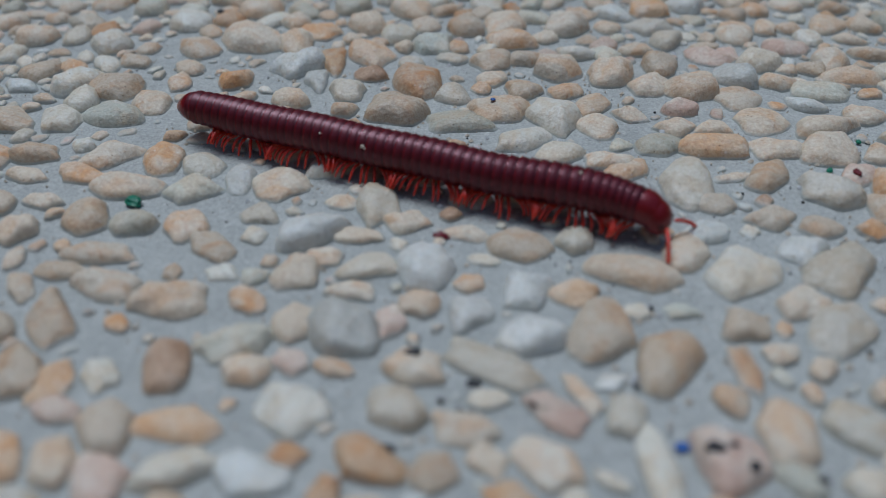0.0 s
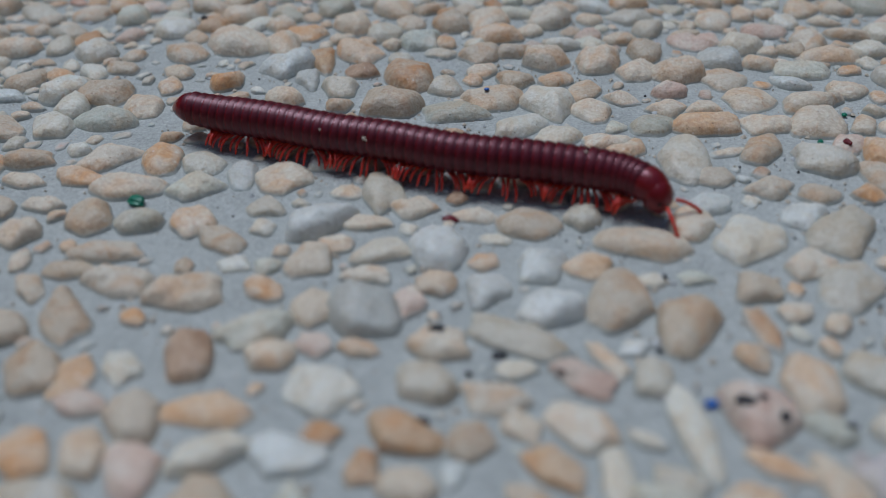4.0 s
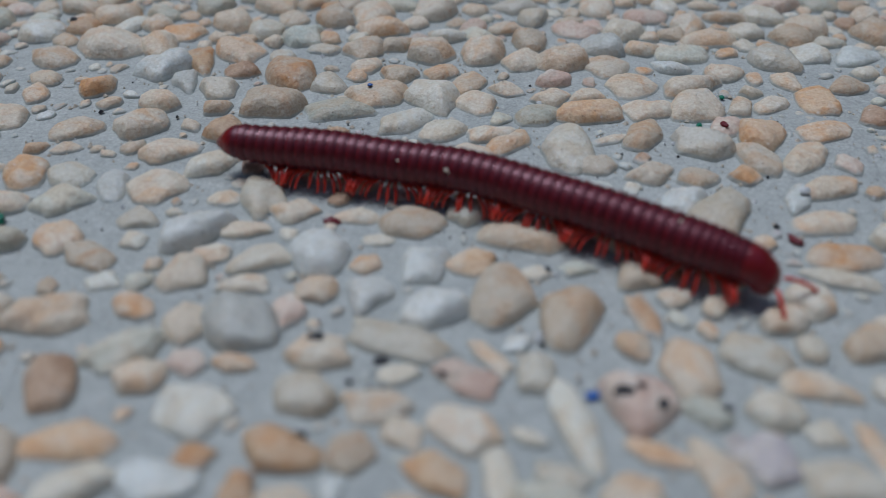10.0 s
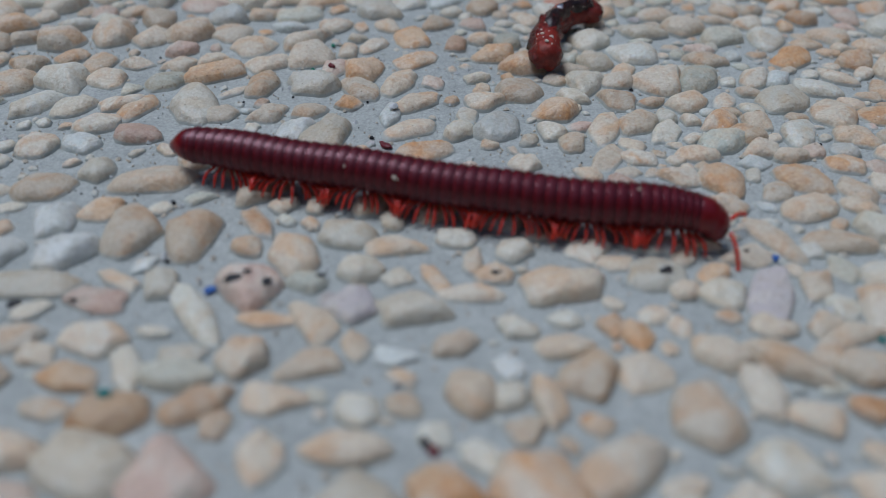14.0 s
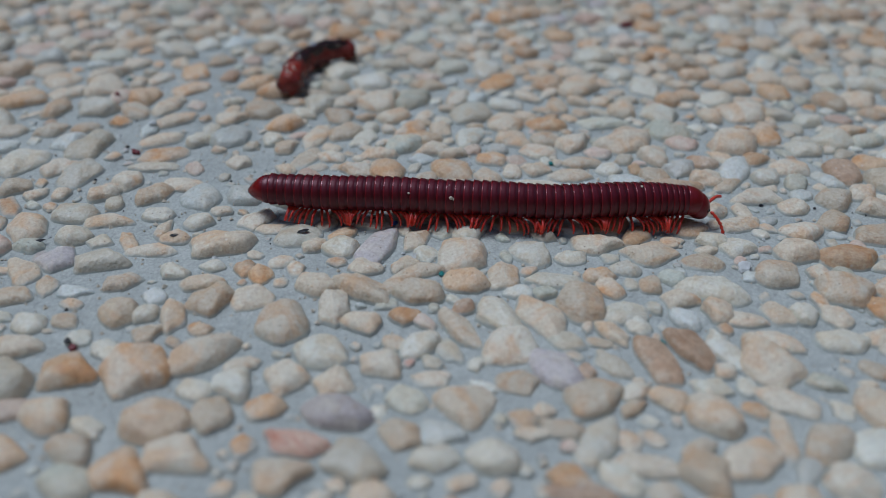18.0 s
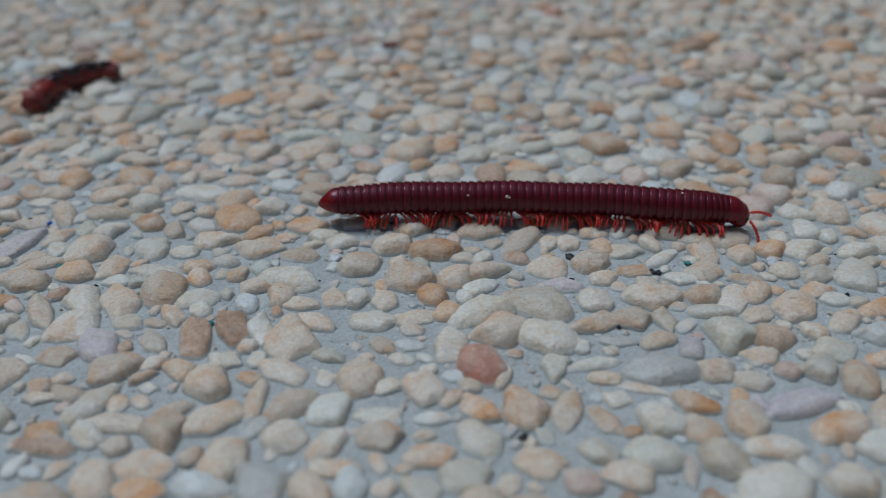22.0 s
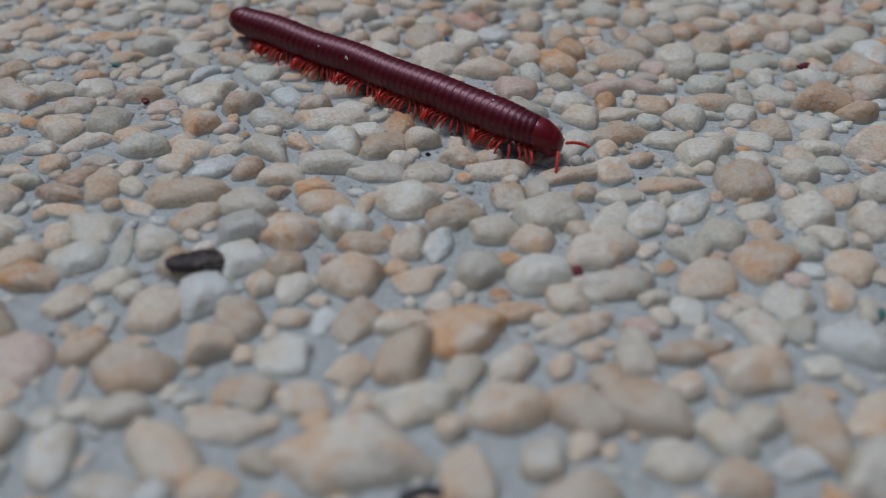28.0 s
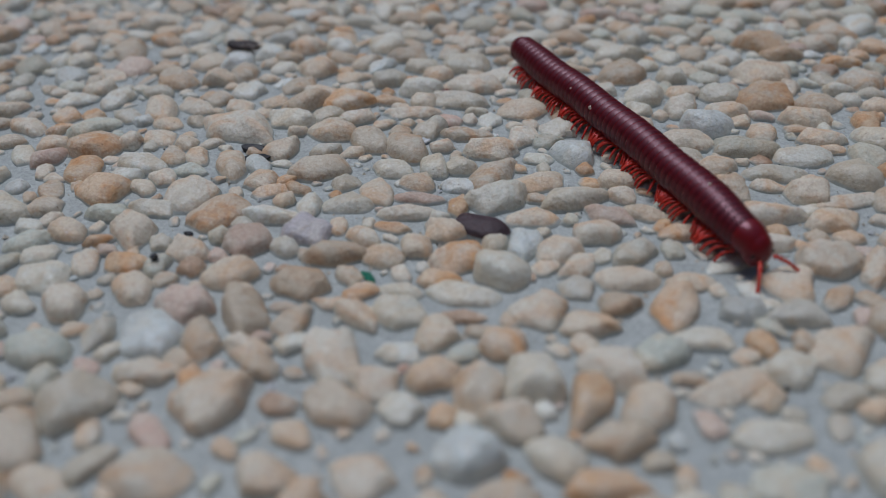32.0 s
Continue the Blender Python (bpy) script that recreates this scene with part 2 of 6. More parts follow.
DUST = plain("pale_dust", (0.62, 0.55, 0.45), 0.9, 0.2)
EYE_BLACK = plain("black_eye", (0.012, 0.01, 0.01), 0.25, 0.5)
CHIP = {
    "green": plain("green_plastic", (0.015, 0.17, 0.10), 0.4),
    "teal": plain("teal_plastic", (0.03, 0.20, 0.19), 0.4),
    "blue": plain("blue_plastic", (0.04, 0.13, 0.42), 0.4),
    "red": plain("dark_red_crumb", (0.14, 0.012, 0.02), 0.5),
    "black": plain("black_grit", (0.014, 0.014, 0.018), 0.55),
    "white": plain("white_quartz", (0.62, 0.63, 0.63), 0.3),
}


# ---- mesh helpers ----
def mesh_of(name, verts, faces, mats, indices=None, smooth=True):
    me = bpy.data.meshes.new(name)
    me.from_pydata([tuple(v) for v in verts], [], faces)
    for m in mats:
        me.materials.append(m)
    if indices is not None:
        me.polygons.foreach_set("material_index", indices)
    me.polygons.foreach_set("use_smooth", [smooth] * len(me.polygons))
    me.update()
    return me


def part(name, mesh, parent, m=None, label=""):
    ob = new(name, mesh)
    ob.parent = parent
    if m is not None:
        ob.matrix_basis = m
    if label:
        tagged(ob, label=label)
    return ob


def lathe(profile, sides, flat=1.0):
    """Rings of (x, radius[, z-offset, material]) along x, closed at ends whose radius is 0."""
    verts, faces, mats = [], [], []
    for x, r, dz, _ in profile:
        for k in range(sides):
            a = 2 * math.pi * k / sides
            z = r * math.cos(a)
            verts.append((x, r * math.sin(a), dz + (z * flat if z < 0 else z)))
    for i in range(len(profile) - 1):
        for k in range(sides):
            j = (k + 1) % sides
            faces.append((i * sides + k, i * sides + j, (i + 1) * sides + j, (i + 1) * sides + k))
            mats.append(profile[i + 1][3])
    faces.append(tuple(range(sides))[::-1])
    mats.append(profile[0][3])
    faces.append(tuple(range((len(profile) - 1) * sides, len(profile) * sides)))
    mats.append(profile[-1][3])
    return verts, faces, mats


def tube(points, radii, sides=6, wobble=0.0, seed=0):
    """A round bar along points, closed at both ends."""
    rnd = random.Random(seed)
    pts = [Vector(p) for p in points]
    verts, faces = [], []
    side = Vector((1, 0, 0))
    for i, p in enumerate(pts):
        ahead = (pts[min(i + 1, len(pts) - 1)] - pts[max(i - 1, 0)]).normalized()
        u = (side - ahead * side.dot(ahead))
        if u.length < 1e-6:
            u = Vector((0, 1, 0)) - ahead * ahead.y
        u.normalize()
        w = ahead.cross(u)
        for k in range(sides):
            a = 2 * math.pi * k / sides
            r = radii[i] * (1 + wobble * (rnd.random() - 0.5))
            verts.append(p + (u * math.cos(a) + w * math.sin(a)) * r)
    for i in range(len(pts) - 1):
        for k in range(sides):
            j = (k + 1) % sides
            faces.append((i * sides + k, i * sides + j, (i + 1) * sides + j, (i + 1) * sides + k))
    faces.append(tuple(range(sides))[::-1])
    faces.append(tuple(range((len(pts) - 1) * sides, len(pts) * sides)))
    return verts, faces


# ---- the floor: one cement sheet, with pebbles set into it further below ----
X0, X1, Y0, Y1 = -0.17, 0.47, -0.27, 0.40
SUNK = 0.48  # the cement lies this far below the middle height of the pebbles, in millimetres


def ground_sheet():
    def axis(a, b, n):
        inner = np.linspace(a, b, n)
        return np.r_[a - np.array([40, 10, 2, 0.5, 0.12]), inner, b + np.array([0.12, 0.5, 2, 10, 40])]
    xs, ys = axis(X0, X1, 150), axis(Y0, Y1, 150)
    verts, faces, mats = [], [], []
    for y in ys:
        for x in xs:
            inside = X0 <= x <= X1 and Y0 <= y <= Y1
            z = 0.00022 * noise.noise((x * 90, y * 90, 0)) + 0.0001 * noise.noise((x * 260, y * 260, 3)) if inside else 0.0
            verts.append((x, y, z - SUNK * MM))
    w = len(xs)
    for j in range(len(ys) - 1):
        for i in range(w - 1):
            faces.append((j * w + i, j * w + i + 1, (j + 1) * w + i + 1, (j + 1) * w + i))
            mats.append(0 if 5 <= i < w - 6 and 5 <= j < len(ys) - 6 else 1)
    return mesh_of("ground", verts, faces, [MORTAR, FAR], mats)


ground = tagged(new("ground", ground_sheet()), "grey cement ground set with small rounded river pebbles", "ground", kind="structure")


def block_low_sky():
    """Unseen plain walls, added on four sides to keep the low sky's light out."""
    m = plain("sky_block_grey", (0.20, 0.20, 0.19), 0.9, 0.2, 0.3, 14, 0.004)
    for name, x, y, lx, ly in (("wall_north", 0, 2.6, 5.4, 0.2), ("wall_south", 0, -2.0, 5.4, 0.2), ("wall_east", 2.6, 0.3, 0.2, 4.4), ("wall_west", -2.6, 0.3, 0.2, 4.4)):
        bm = bmesh.new()
        bmesh.ops.create_cube(bm, size=1)
        bmesh.ops.scale(bm, vec=(lx, ly, 2.2), verts=bm.verts)
        bmesh.ops.bevel(bm, geom=list(bm.edges), offset=0.01, segments=2, affect="EDGES")
        me = bpy.data.meshes.new(name)
        bm.to_mesh(me)
        bm.free()
        me.materials.append(m)
        ob = new(name, me)
        ob.matrix_basis = pose(x, y, 1.09)
        tagged(ob, "unseen plain grey wall added to block low sky", "wall", kind="structure")


block_low_sky()
STONES = []  # x, y, half length, half width, turn, height, all in millimetres


def support(x, y, px, py, hl, hw, turn):
    """How far a stone reaches from its middle towards (x, y)."""
    a = math.atan2(y - py, x - px) - turn
    return hl * hw / math.hypot(hw * math.cos(a), hl * math.sin(a))


def surface(x, y):
    """Height of the pebble or cement at a place, in millimetres."""
    best = 0.1 - SUNK
    for px, py, hl, hw, turn, high in STONES:
        if abs(px - x) < 6 and abs(py - y) < 6:
            u = math.hypot(x - px, y - py) / support(x, y, px, py, hl, hw, turn) if (x, y) != (px, py) else 0
            if u < 1:
                best = max(best, high * (1 - u ** 2.6) - SUNK)
    return best


def pebble_shape(seed, sides, rings):
    """A worn pebble, unit half axes, sunk to its waist: rounded-off corners, uneven outline, lopsided crown."""
    r = random.Random(seed)
    p1, p2, p3 = (r.uniform(0, 6.28) for _ in range(3))
    a1 = r.uniform(0.0, 0.30)
    notch_at, notch = r.uniform(0, 6.28), r.choice((0, 0, 0.06, 0.12, 0.18))
    corners = r.choice((3, 4, 4, 5, 5, 6))
    sides_at = [(6.2832 * (k + r.uniform(-0.30, 0.30)) / corners + p1, r.uniform(0.82, 1.05)) for k in range(corners)]
    sharp = r.uniform(6.0, 15.0)
    tx, ty = r.uniform(-0.30, 0.30), r.uniform(-0.30, 0.30)
    lump = r.uniform(0.18, 0.40)
    # broken faces that cut the crown off at a slant
    cuts = [(r.uniform(0, 6.28), r.uniform(0.88, 1.08), r.uniform(0.3, 0.7)) for _ in range(r.choice((1, 2, 2, 3)))]
    outline = []
    for k in range(sides):
        a = 6.2832 * k / sides
        q = sum((max(0.0, math.cos(a - at)) / far) ** sharp for at, far in sides_at)
        outline.append(max(0.74, min(1.24, q ** (-1 / sharp) * (1 + a1 * 0.5 * math.cos(a + p2) + 0.025 * math.cos(5 * a + p3) - notch * math.exp(6 * (math.cos(a - notch_at) - 1))))))
    middle = sum(outline) / sides
    verts = []
    for rad, z in rings:
        for k in range(sides):
            a = 6.2832 * k / sides
            out = outline[k] / middle * rad * 1.02
            x, y = math.cos(a) * out, math.sin(a) * out
            lift = 1 + (lump * noise.noise((x * 1.5 + seed * 7.1, y * 1.5, 0.3)) + 0.10 * noise.noise((x * 4 + seed, y * 4, 5)) + tx * x * 0.7 + ty * y * 0.7) * (1 if z > 0.05 else 0)
            rough = 1 + 0.035 * noise.noise((x * 3.1, y * 3.1 + seed * 3.3, z * 2))
            z_cut = z * lift
            for at, top, fall in cuts:
                z_cut = min(z_cut, top - fall * (x * math.cos(at) + y * math.sin(at))) if z > 0.3 else z_cut
            verts.append((x * rough, y * rough, max(z_cut, 0.30 * z) if z > 0.3 else z_cut))
    faces = []
    n = len(rings)
    for i in range(n - 1):
        for k in range(sides):
            j = (k + 1) % sides
            faces.append((i * sides + k, i * sides + j, (i + 1) * sides + j, (i + 1) * sides + k))
    faces.append(tuple(range((n - 1) * sides, n * sides)))
    return verts, faces


NEAR_RINGS = [(1.10, -0.25), (1.045, 0.03), (0.985, 0.25), (0.90, 0.50), (0.76, 0.74), (0.54, 0.91), (0.27, 1.0)]
SHAPES = {}
for tone in ORDER:
    for k in range(18):
        v, f = pebble_shape(k * 3 + 1, 26, NEAR_RINGS)
        SHAPES[tone, k] = mesh_of("pebble", v, f, [TONES[tone]])
dice = random.Random(5)


def denser(x):
    """The stones stand taller out of the cement over the later stretch of the walk."""
    return 1.0 + 0.25 * min(1.0, max(0.0, (x - 145) / 40))


def stone(x, y, length, width, turn, tone):
    """One pebble of the wash, sizes in millimetres."""
    high = min(low_under_trail(x, y, 2.3), width * dice.uniform(0.28, 0.45) * denser(x))
    STONES.append((x, y, length / 2, width / 2, radians(turn), high))
    ob = part("pebble", SHAPES[tone, dice.randrange(18)], ground)
    ob.matrix_basis = pose(x * MM, y * MM, -SUNK * MM, 0, 0, turn + dice.choice((0, 180)))
    ob.scale = (length / 2 * 1.05 * MM, width / 2 * 1.05 * MM, high * MM)


# ---- the millipede ----
LENGTH, AXIS, RADIUS = 50.3, 3.06, 2.00
# the line that its body follows over the ground, and how far along it the head has come (seconds, millimetres)
TRAIL = [
    (-31.4, 75.5), (-14.3, 72), (2.1, 68.8), (17.3, 64.7), (30.5, 56.2), (43.4, 47.8),
    (57.5, 40), (72.1, 33.1), (86.6, 26.8), (101.9, 22.6), (116.9, 17.7), (131.8, 11.7),
    (146.2, 4.7), (157.8, -6.5), (169.2, -18), (179.5, -31.1), (190.3, -43.7), (199.4, -56.6),
    (208, -69.8), (217, -82.1), (225.2, -94.6), (233.2, -106.9),
]
HEAD = [
    (0, 51.7), (1, 51.2), (2, 51.2), (3, 51.3), (4, 51.8), (7, 55.8), (8, 59.5), (9, 65),
    (10, 71.8), (11, 80.1), (12, 87.5), (13, 96), (16, 122.4), (17, 132.9), (18, 144), (19, 155.9),
    (20, 168.7), (21, 181.9), (22, 194.9), (23, 207.7), (24, 220.2), (27, 262.8), (28, 276.8), (29, 291.9),
    (30, 306.3), (31, 320.3), (32, 335.8),
]
# sideways bend of the body off that line: seconds, then at 0, 4, 9, 18, 32 and 50 mm behind the head
STATIONS = (0, 4, 9, 18, 32, 50.3)
BEND = [
    (0, 2.3, 2, 1.3, 0.5, 0.4, -0.1),
    (1, -0.6, 2.2, 1.3, -0.3, 0.1, 0.1),
    (2, -0.8, 1.8, 1.3, -0.2, 0.2, 0),
    (3, 0.5, 2, 1.5, 0.1, 0.3, -0.5),
    (4, 0.9, 1.7, 1.3, -0, -0.2, -0.3),
    (7, 0.5, 0.5, 0.4, 0, -0.3, -0.2),
    (8, 1.6, 0.7, 0.3, -0.3, -0.4, -0.2),
    (9, 0.2, 0.3, 0.1, -0, -0.1, -0),
    (10, 0.6, 0.3, 0.1, -0.7, -0.2, -0.5),
    (11, -0.9, -0.6, -0.5, -0.2, -0.4, -0.2),
    (12, 0.8, 0.6, -0.3, -0.6, -0.3, -0.3),
    (13, 0.2, 0.4, 0, -0.1, -0.1, -1.2),
    (16, 0.3, 0.3, 0.3, -0.2, -0.2, 0),
    (17, -1.6, -1.2, -0.5, -0.1, -0.1, -0.1),
]
BEND += [
    (18, 0.2, 0.4, 0.5, 0.2, 0, -1),
    (19, 0.4, 0.3, 0.7, 0.6, 0.5, -0.2),
    (20, 1, 1, 1, 0.3, 0.3, -0.1),
    (21, -0.4, 0.1, 0.8, 0.6, 0, -0.3),
    (22, 0.9, -0.1, -0.1, 0.5, 0.3, -0.4),
    (23, 1.6, 1, 0.5, -0.4, 0.3, -0.5),
    (24, 2, 0.5, 0, -0.2, -0.6, -0.4),
    (27, 2.1, 0.1, 0.2, 0.4, -0.6, -1.7),
    (28, 0.8, -0.2, -0.2, -0.3, 0.6, 0.5),
    (29, 0.8, -0.4, -0.4, -0.7, -0.5, -0.1),
    (30, 1.4, 0.4, 0.6, 0.6, -0.2, -1.2),
    (31, 1.1, 0.3, -0.1, -0.2, 0.2, -0.1),
    (32, 0, -0.5, -0.4, -0.4, -0.8, -0.8),
]


def trail_line():
    k = [Vector(p) for p in TRAIL]
    k = [2 * k[0] - k[1]] + k + [2 * k[-1] - k[-2]]
    line = []
    for i in range(1, len(k) - 2):
        a, b, c, d = k[i - 1:i + 3]
        for s in range(40):
            t = s / 40
            line.append(0.5 * (2 * b + (c - a) * t + (2 * a - 5 * b + 4 * c - d) * t * t + (3 * b - a - 3 * c + d) * t ** 3))
    line.append(k[-2])
    return np.array(line)


LINE = trail_line()
ALONG = np.r_[0, np.cumsum(np.linalg.norm(np.diff(LINE, axis=0), axis=1))]
LINE = np.vstack([LINE[:1] + (LINE[0] - LINE[20]) / ALONG[20] * 30, LINE, LINE[-1:] + (LINE[-1] - LINE[-20]) / (ALONG[-1] - ALONG[-20]) * 30])
ALONG = np.r_[-30, ALONG, ALONG[-1] + 30]


def smooth_between(t, times, values):
    """A curve through the values, without overshoot."""
    i = min(max(int(np.searchsorted(times, t)) - 1, 0), len(times) - 2)
    h = times[i + 1] - times[i]
    s = (t - times[i]) / h
    m = [(values[min(j + 1, len(times) - 1)] - values[max(j - 1, 0)]) / (times[min(j + 1, len(times) - 1)] - times[max(j - 1, 0)]) for j in (i, i + 1)]
    return ((2 * s ** 3 - 3 * s ** 2 + 1) * values[i] + (s ** 3 - 2 * s ** 2 + s) * h * m[0] + (3 * s ** 2 - 2 * s ** 3) * values[i + 1] + (s ** 3 - s ** 2) * h * m[1])


HT, HS = [a for a, _ in HEAD], [b for _, b in HEAD]
BT = [row[0] for row in BEND]
BV = [[row[k + 1] for row in BEND] for k in range(len(STATIONS))]


def gone(t):
    return smooth_between(t, HT, HS)


def body_at(t, back):
    """Place and heading (degrees) of the body's axis, back millimetres behind its front, at t seconds."""
    off = [smooth_between(t, BT, v) for v in BV]
    def spot(b):
        s = gone(t) - b
        i = (np.interp(s, ALONG, LINE[:, 0]), np.interp(s, ALONG, LINE[:, 1]))
        j = (np.interp(s + 0.8, ALONG, LINE[:, 0]), np.interp(s + 0.8, ALONG, LINE[:, 1]))
        d = Vector((j[0] - i[0], j[1] - i[1])).normalized()
        o = smooth_between(min(max(b, 0), 50.3), STATIONS, off)
        return Vector((i[0] - d.y * o, i[1] + d.x * o))
    p, q = spot(back), spot(back - 0.8)
    return p, math.degrees(math.atan2(q.y - p.y, q.x - p.x))


def ring_mesh(radius, pitch, taper=1.0):
    """A body ring: smooth sleeve in front, swollen hind part, thin raised red margin; x points ahead."""
    prof = [(0.60 * pitch, radius * taper * 0.92, 0, 2), (0.44 * pitch, radius * taper * 0.955, 0, 2), (0.26 * pitch, radius * taper * 0.964, 0, 2), (0.16 * pitch, radius * 0.973, 0, 2), (0.10 * pitch, radius * 0.992, 0, 0),
            (-0.04 * pitch, radius * 1.006, 0, 0), (-0.24 * pitch, radius * 1.017, 0, 0), (-0.37 * pitch, radius * 1.025, 0, 0), (-0.45 * pitch, radius * 1.034, 0, 1), (-0.51 * pitch, radius * 1.024, 0, 1),
            (-0.54 * pitch, radius * 0.995, 0, 1), (-0.56 * pitch, radius * 0.92, 0, 2)]
    prof = [(x * MM, r * MM, z, k) for x, r, z, k in prof]
    v, f, k = lathe(prof, 28, 0.93)
    return mesh_of("ring", v, f, [SHELL, RIM, SLEEVE], k)


def leg_mesh(side, reach=1.0, seed=0):
    """A jointed leg from its hip at the origin: six segments, knee up and out, claw down."""
    pts = [(0, 0, 0.15), (0, 0.50, 0.0), (0.03, 1.12, 0.0), (0.08, 1.68, -0.26), (0.10, 2.04, -0.70), (0.04, 2.20, -1.12), (-0.06, 2.22, -1.46)]
    rad = [0.17, 0.18, 0.165, 0.15, 0.13, 0.10, 0.035]
    dense, rr = [], []
    for i in range(len(pts) - 1):
        a, b = Vector(pts[i]), Vector(pts[i + 1])
        dense += [a.lerp(b, 0.0), a.lerp(b, 0.55), a.lerp(b, 0.92)]
        rr += [rad[i] * 0.82, rad[i] * 1.0, rad[i + 1] * 1.05]
    dense.append(Vector(pts[-1]))
    rr.append(0.02)
    v, f = tube([(p.x * MM * reach, p.y * side * MM * reach, p.z * MM * reach) for p in dense], [r * 0.98 * MM for r in rr], 7)
    return mesh_of("leg", v, f, [LEGRED])


def antenna_mesh(side):
    """Seven short articles, swelling towards the end of each, bent forward and down."""
    pts, rad = [], []
    for i in range(8):
        u = i / 7
        p = Vector((0.2 + 2.7 * u, side * (0.1 + 1.7 * u - 0.3 * u * u), 0.10 + ((0.45 * u - 0.9 * u * u) if side > 0 else (0.1 * u - 1.5 * u * u))))
        pts.append(p)
        rad.append(0.13 if i < 7 else 0.09)
    dense, rr = [], []
    for i in range(7):
        dense += [pts[i], pts[i].lerp(pts[i + 1], 0.6), pts[i].lerp(pts[i + 1], 0.9)]
        rr += [0.12, 0.205, 0.18]
    dense.append(pts[-1])
    rr.append(0.05)
    v, f = tube([p * MM for p in dense], [r * MM for r in rr], 8)
    return mesh_of("antenna", v, f, [LEGRED])


def crumb_mesh(size, seed, mat, flat=0.6):
    """A small broken grain."""
    bm = bmesh.new()
    bmesh.ops.create_icosphere(bm, subdivisions=2, radius=size * MM)
    for v in bm.verts:
        v.co *= 1 + 0.45 * noise.noise(v.co / (size * MM) * 1.3 + Vector((seed * 3.7, 0, 0)))
        v.co.z *= flat
    me = bpy.data.meshes.new("crumb")
    bm.to_mesh(me)
    bm.free()
    me.materials.append(mat)
    return me


millipede = tagged(new("millipede"), "glossy dark maroon millipede with bright red legs walking", "millipede")
millipede.rotation_mode = "QUATERNION"
SEGMENTS = []   # object, distance behind the front
LEGS = []       # object, hip place in its ring, side, distance behind the front


def build_millipede():
    head_prof = [(0.98, 0.05, -0.80, 0), (0.94, 0.40, -0.80, 0), (0.80, 0.74, -0.76, 0), (0.50, 1.04, -0.68, 0), (0.1, 1.24, -0.55, 0), (-0.5, 1.34, -0.4, 0), (-1.1, 1.2, -0.3, 0)]
    v, f, k = lathe([(x * MM, r * 1.16 * MM, (z - 0.15) * MM, c) for x, r, z, c in head_prof], 24)
    head = part("head", mesh_of("head", v, f, [HEADRED]), millipede, label="rounded dark red head with black eyes")
    SEGMENTS.append((head, 0.50))
    for side in (1, -1):
        v, f = tube([(0.52 * MM, side * 1.00 * MM, -0.50 * MM), (0.46 * MM, side * 1.08 * MM, -0.45 * MM), (0.38 * MM, side * 1.06 * MM, -0.40 * MM)], [0.16 * MM, 0.26 * MM, 0.15 * MM], 8)
        part("eye", mesh_of("eye", v, f, [EYE_BLACK]), head)
        a = part("antenna", antenna_mesh(side), head, label="short red jointed antenna")
        root = Vector((0.84, side * 0.50, -0.42 if side > 0 else -0.78))
        a.matrix_basis = pose(*(root * MM))
        LEGS.append((a, root, side, -1))
        v, f = tube([(0.45 * MM, side * 0.35 * MM, -1.40 * MM), (0.28 * MM, side * 0.4 * MM, -1.72 * MM), (0.05 * MM, side * 0.32 * MM, -1.92 * MM)], [0.30 * MM, 0.34 * MM, 0.16 * MM], 8)
        part("jaw", mesh_of("jaw", v, f, [HEADRED]), head)
    big = RADIUS / 1.86
    coll = [(1.36, 0.16, -0.86, 0), (1.30, 0.42, -0.80, 0), (1.12, 0.72, -0.66, 0), (0.84, 1.00, -0.48, 0), (0.45, 1.24, -0.29, 0), (0.0, 1.42, -0.14, 0), (-0.5, 1.53, -0.05, 0), (-0.95, 1.57, -0.02, 0), (-1.22, 1.59, 0, 0), (-1.30, 1.59, 0, 1), (-1.36, 1.45, 0, 1)]
    v, f, k = lathe([(x * MM, r * big * MM, z * MM, c) for x, r, z, c in coll], 28, 0.93)
    SEGMENTS.append((part("collar", mesh_of("collar", v, f, [HEADRED, RIM], k), millipede, label="smooth dark red neck shield"), 1.20))
    back, rings = 2.75, []
    pitches = [0.60, 0.62, 0.66, 0.72, 0.80, 0.90] + [0.985] * 43
    near = {}
    for i, pitch in enumerate(pitches):
        rest = len(pitches) - i
        r = RADIUS * min(1.0, 0.868 + 0.024 * i) * (1 - 0.022 * max(0, 6 - rest)) * (0.99 if i % 3 else 1.0)
        me = ring_mesh(r, pitch)
        ring = part("ring", me, millipede)
        SEGMENTS.append((ring, back))
        rings.append((ring, back, r))
        pairs = 1 if i < 4 else (0 if rest <= 2 else 2)
        for j in range(pairs):
            for side in (1, -1):
                key = (side, dice.randrange(3))
                if key not in near:
                    near[key] = leg_mesh(side, (0.80, 0.87, 0.94)[key[1]])
                leg = part("leg", near[key], ring)
                hip = Vector(((0.26 - 0.52 * j) * pitch, side * 0.60, -1.68))
                leg.matrix_basis = pose(*(hip * MM))
                LEGS.append((leg, hip, side, back - hip.x))
        back += pitch
    tip = [(0.55, 1.46, 0, 0), (0.2, 1.54, 0, 0), (-0.25, 1.50, 0, 0), (-0.5, 1.42, 0, 1), (-0.62, 1.40, 0, 1), (-1.1, 1.18, -0.08, 2), (-1.6, 0.86, -0.18, 2), (-2.0, 0.52, -0.26, 2), (-2.25, 0.27, -0.32, 2), (-2.35, 0.06, -0.34, 2)]
    v, f, k = lathe([(x * MM, r * big * MM, z * MM, c) for x, r, z, c in tip], 26, 0.95)
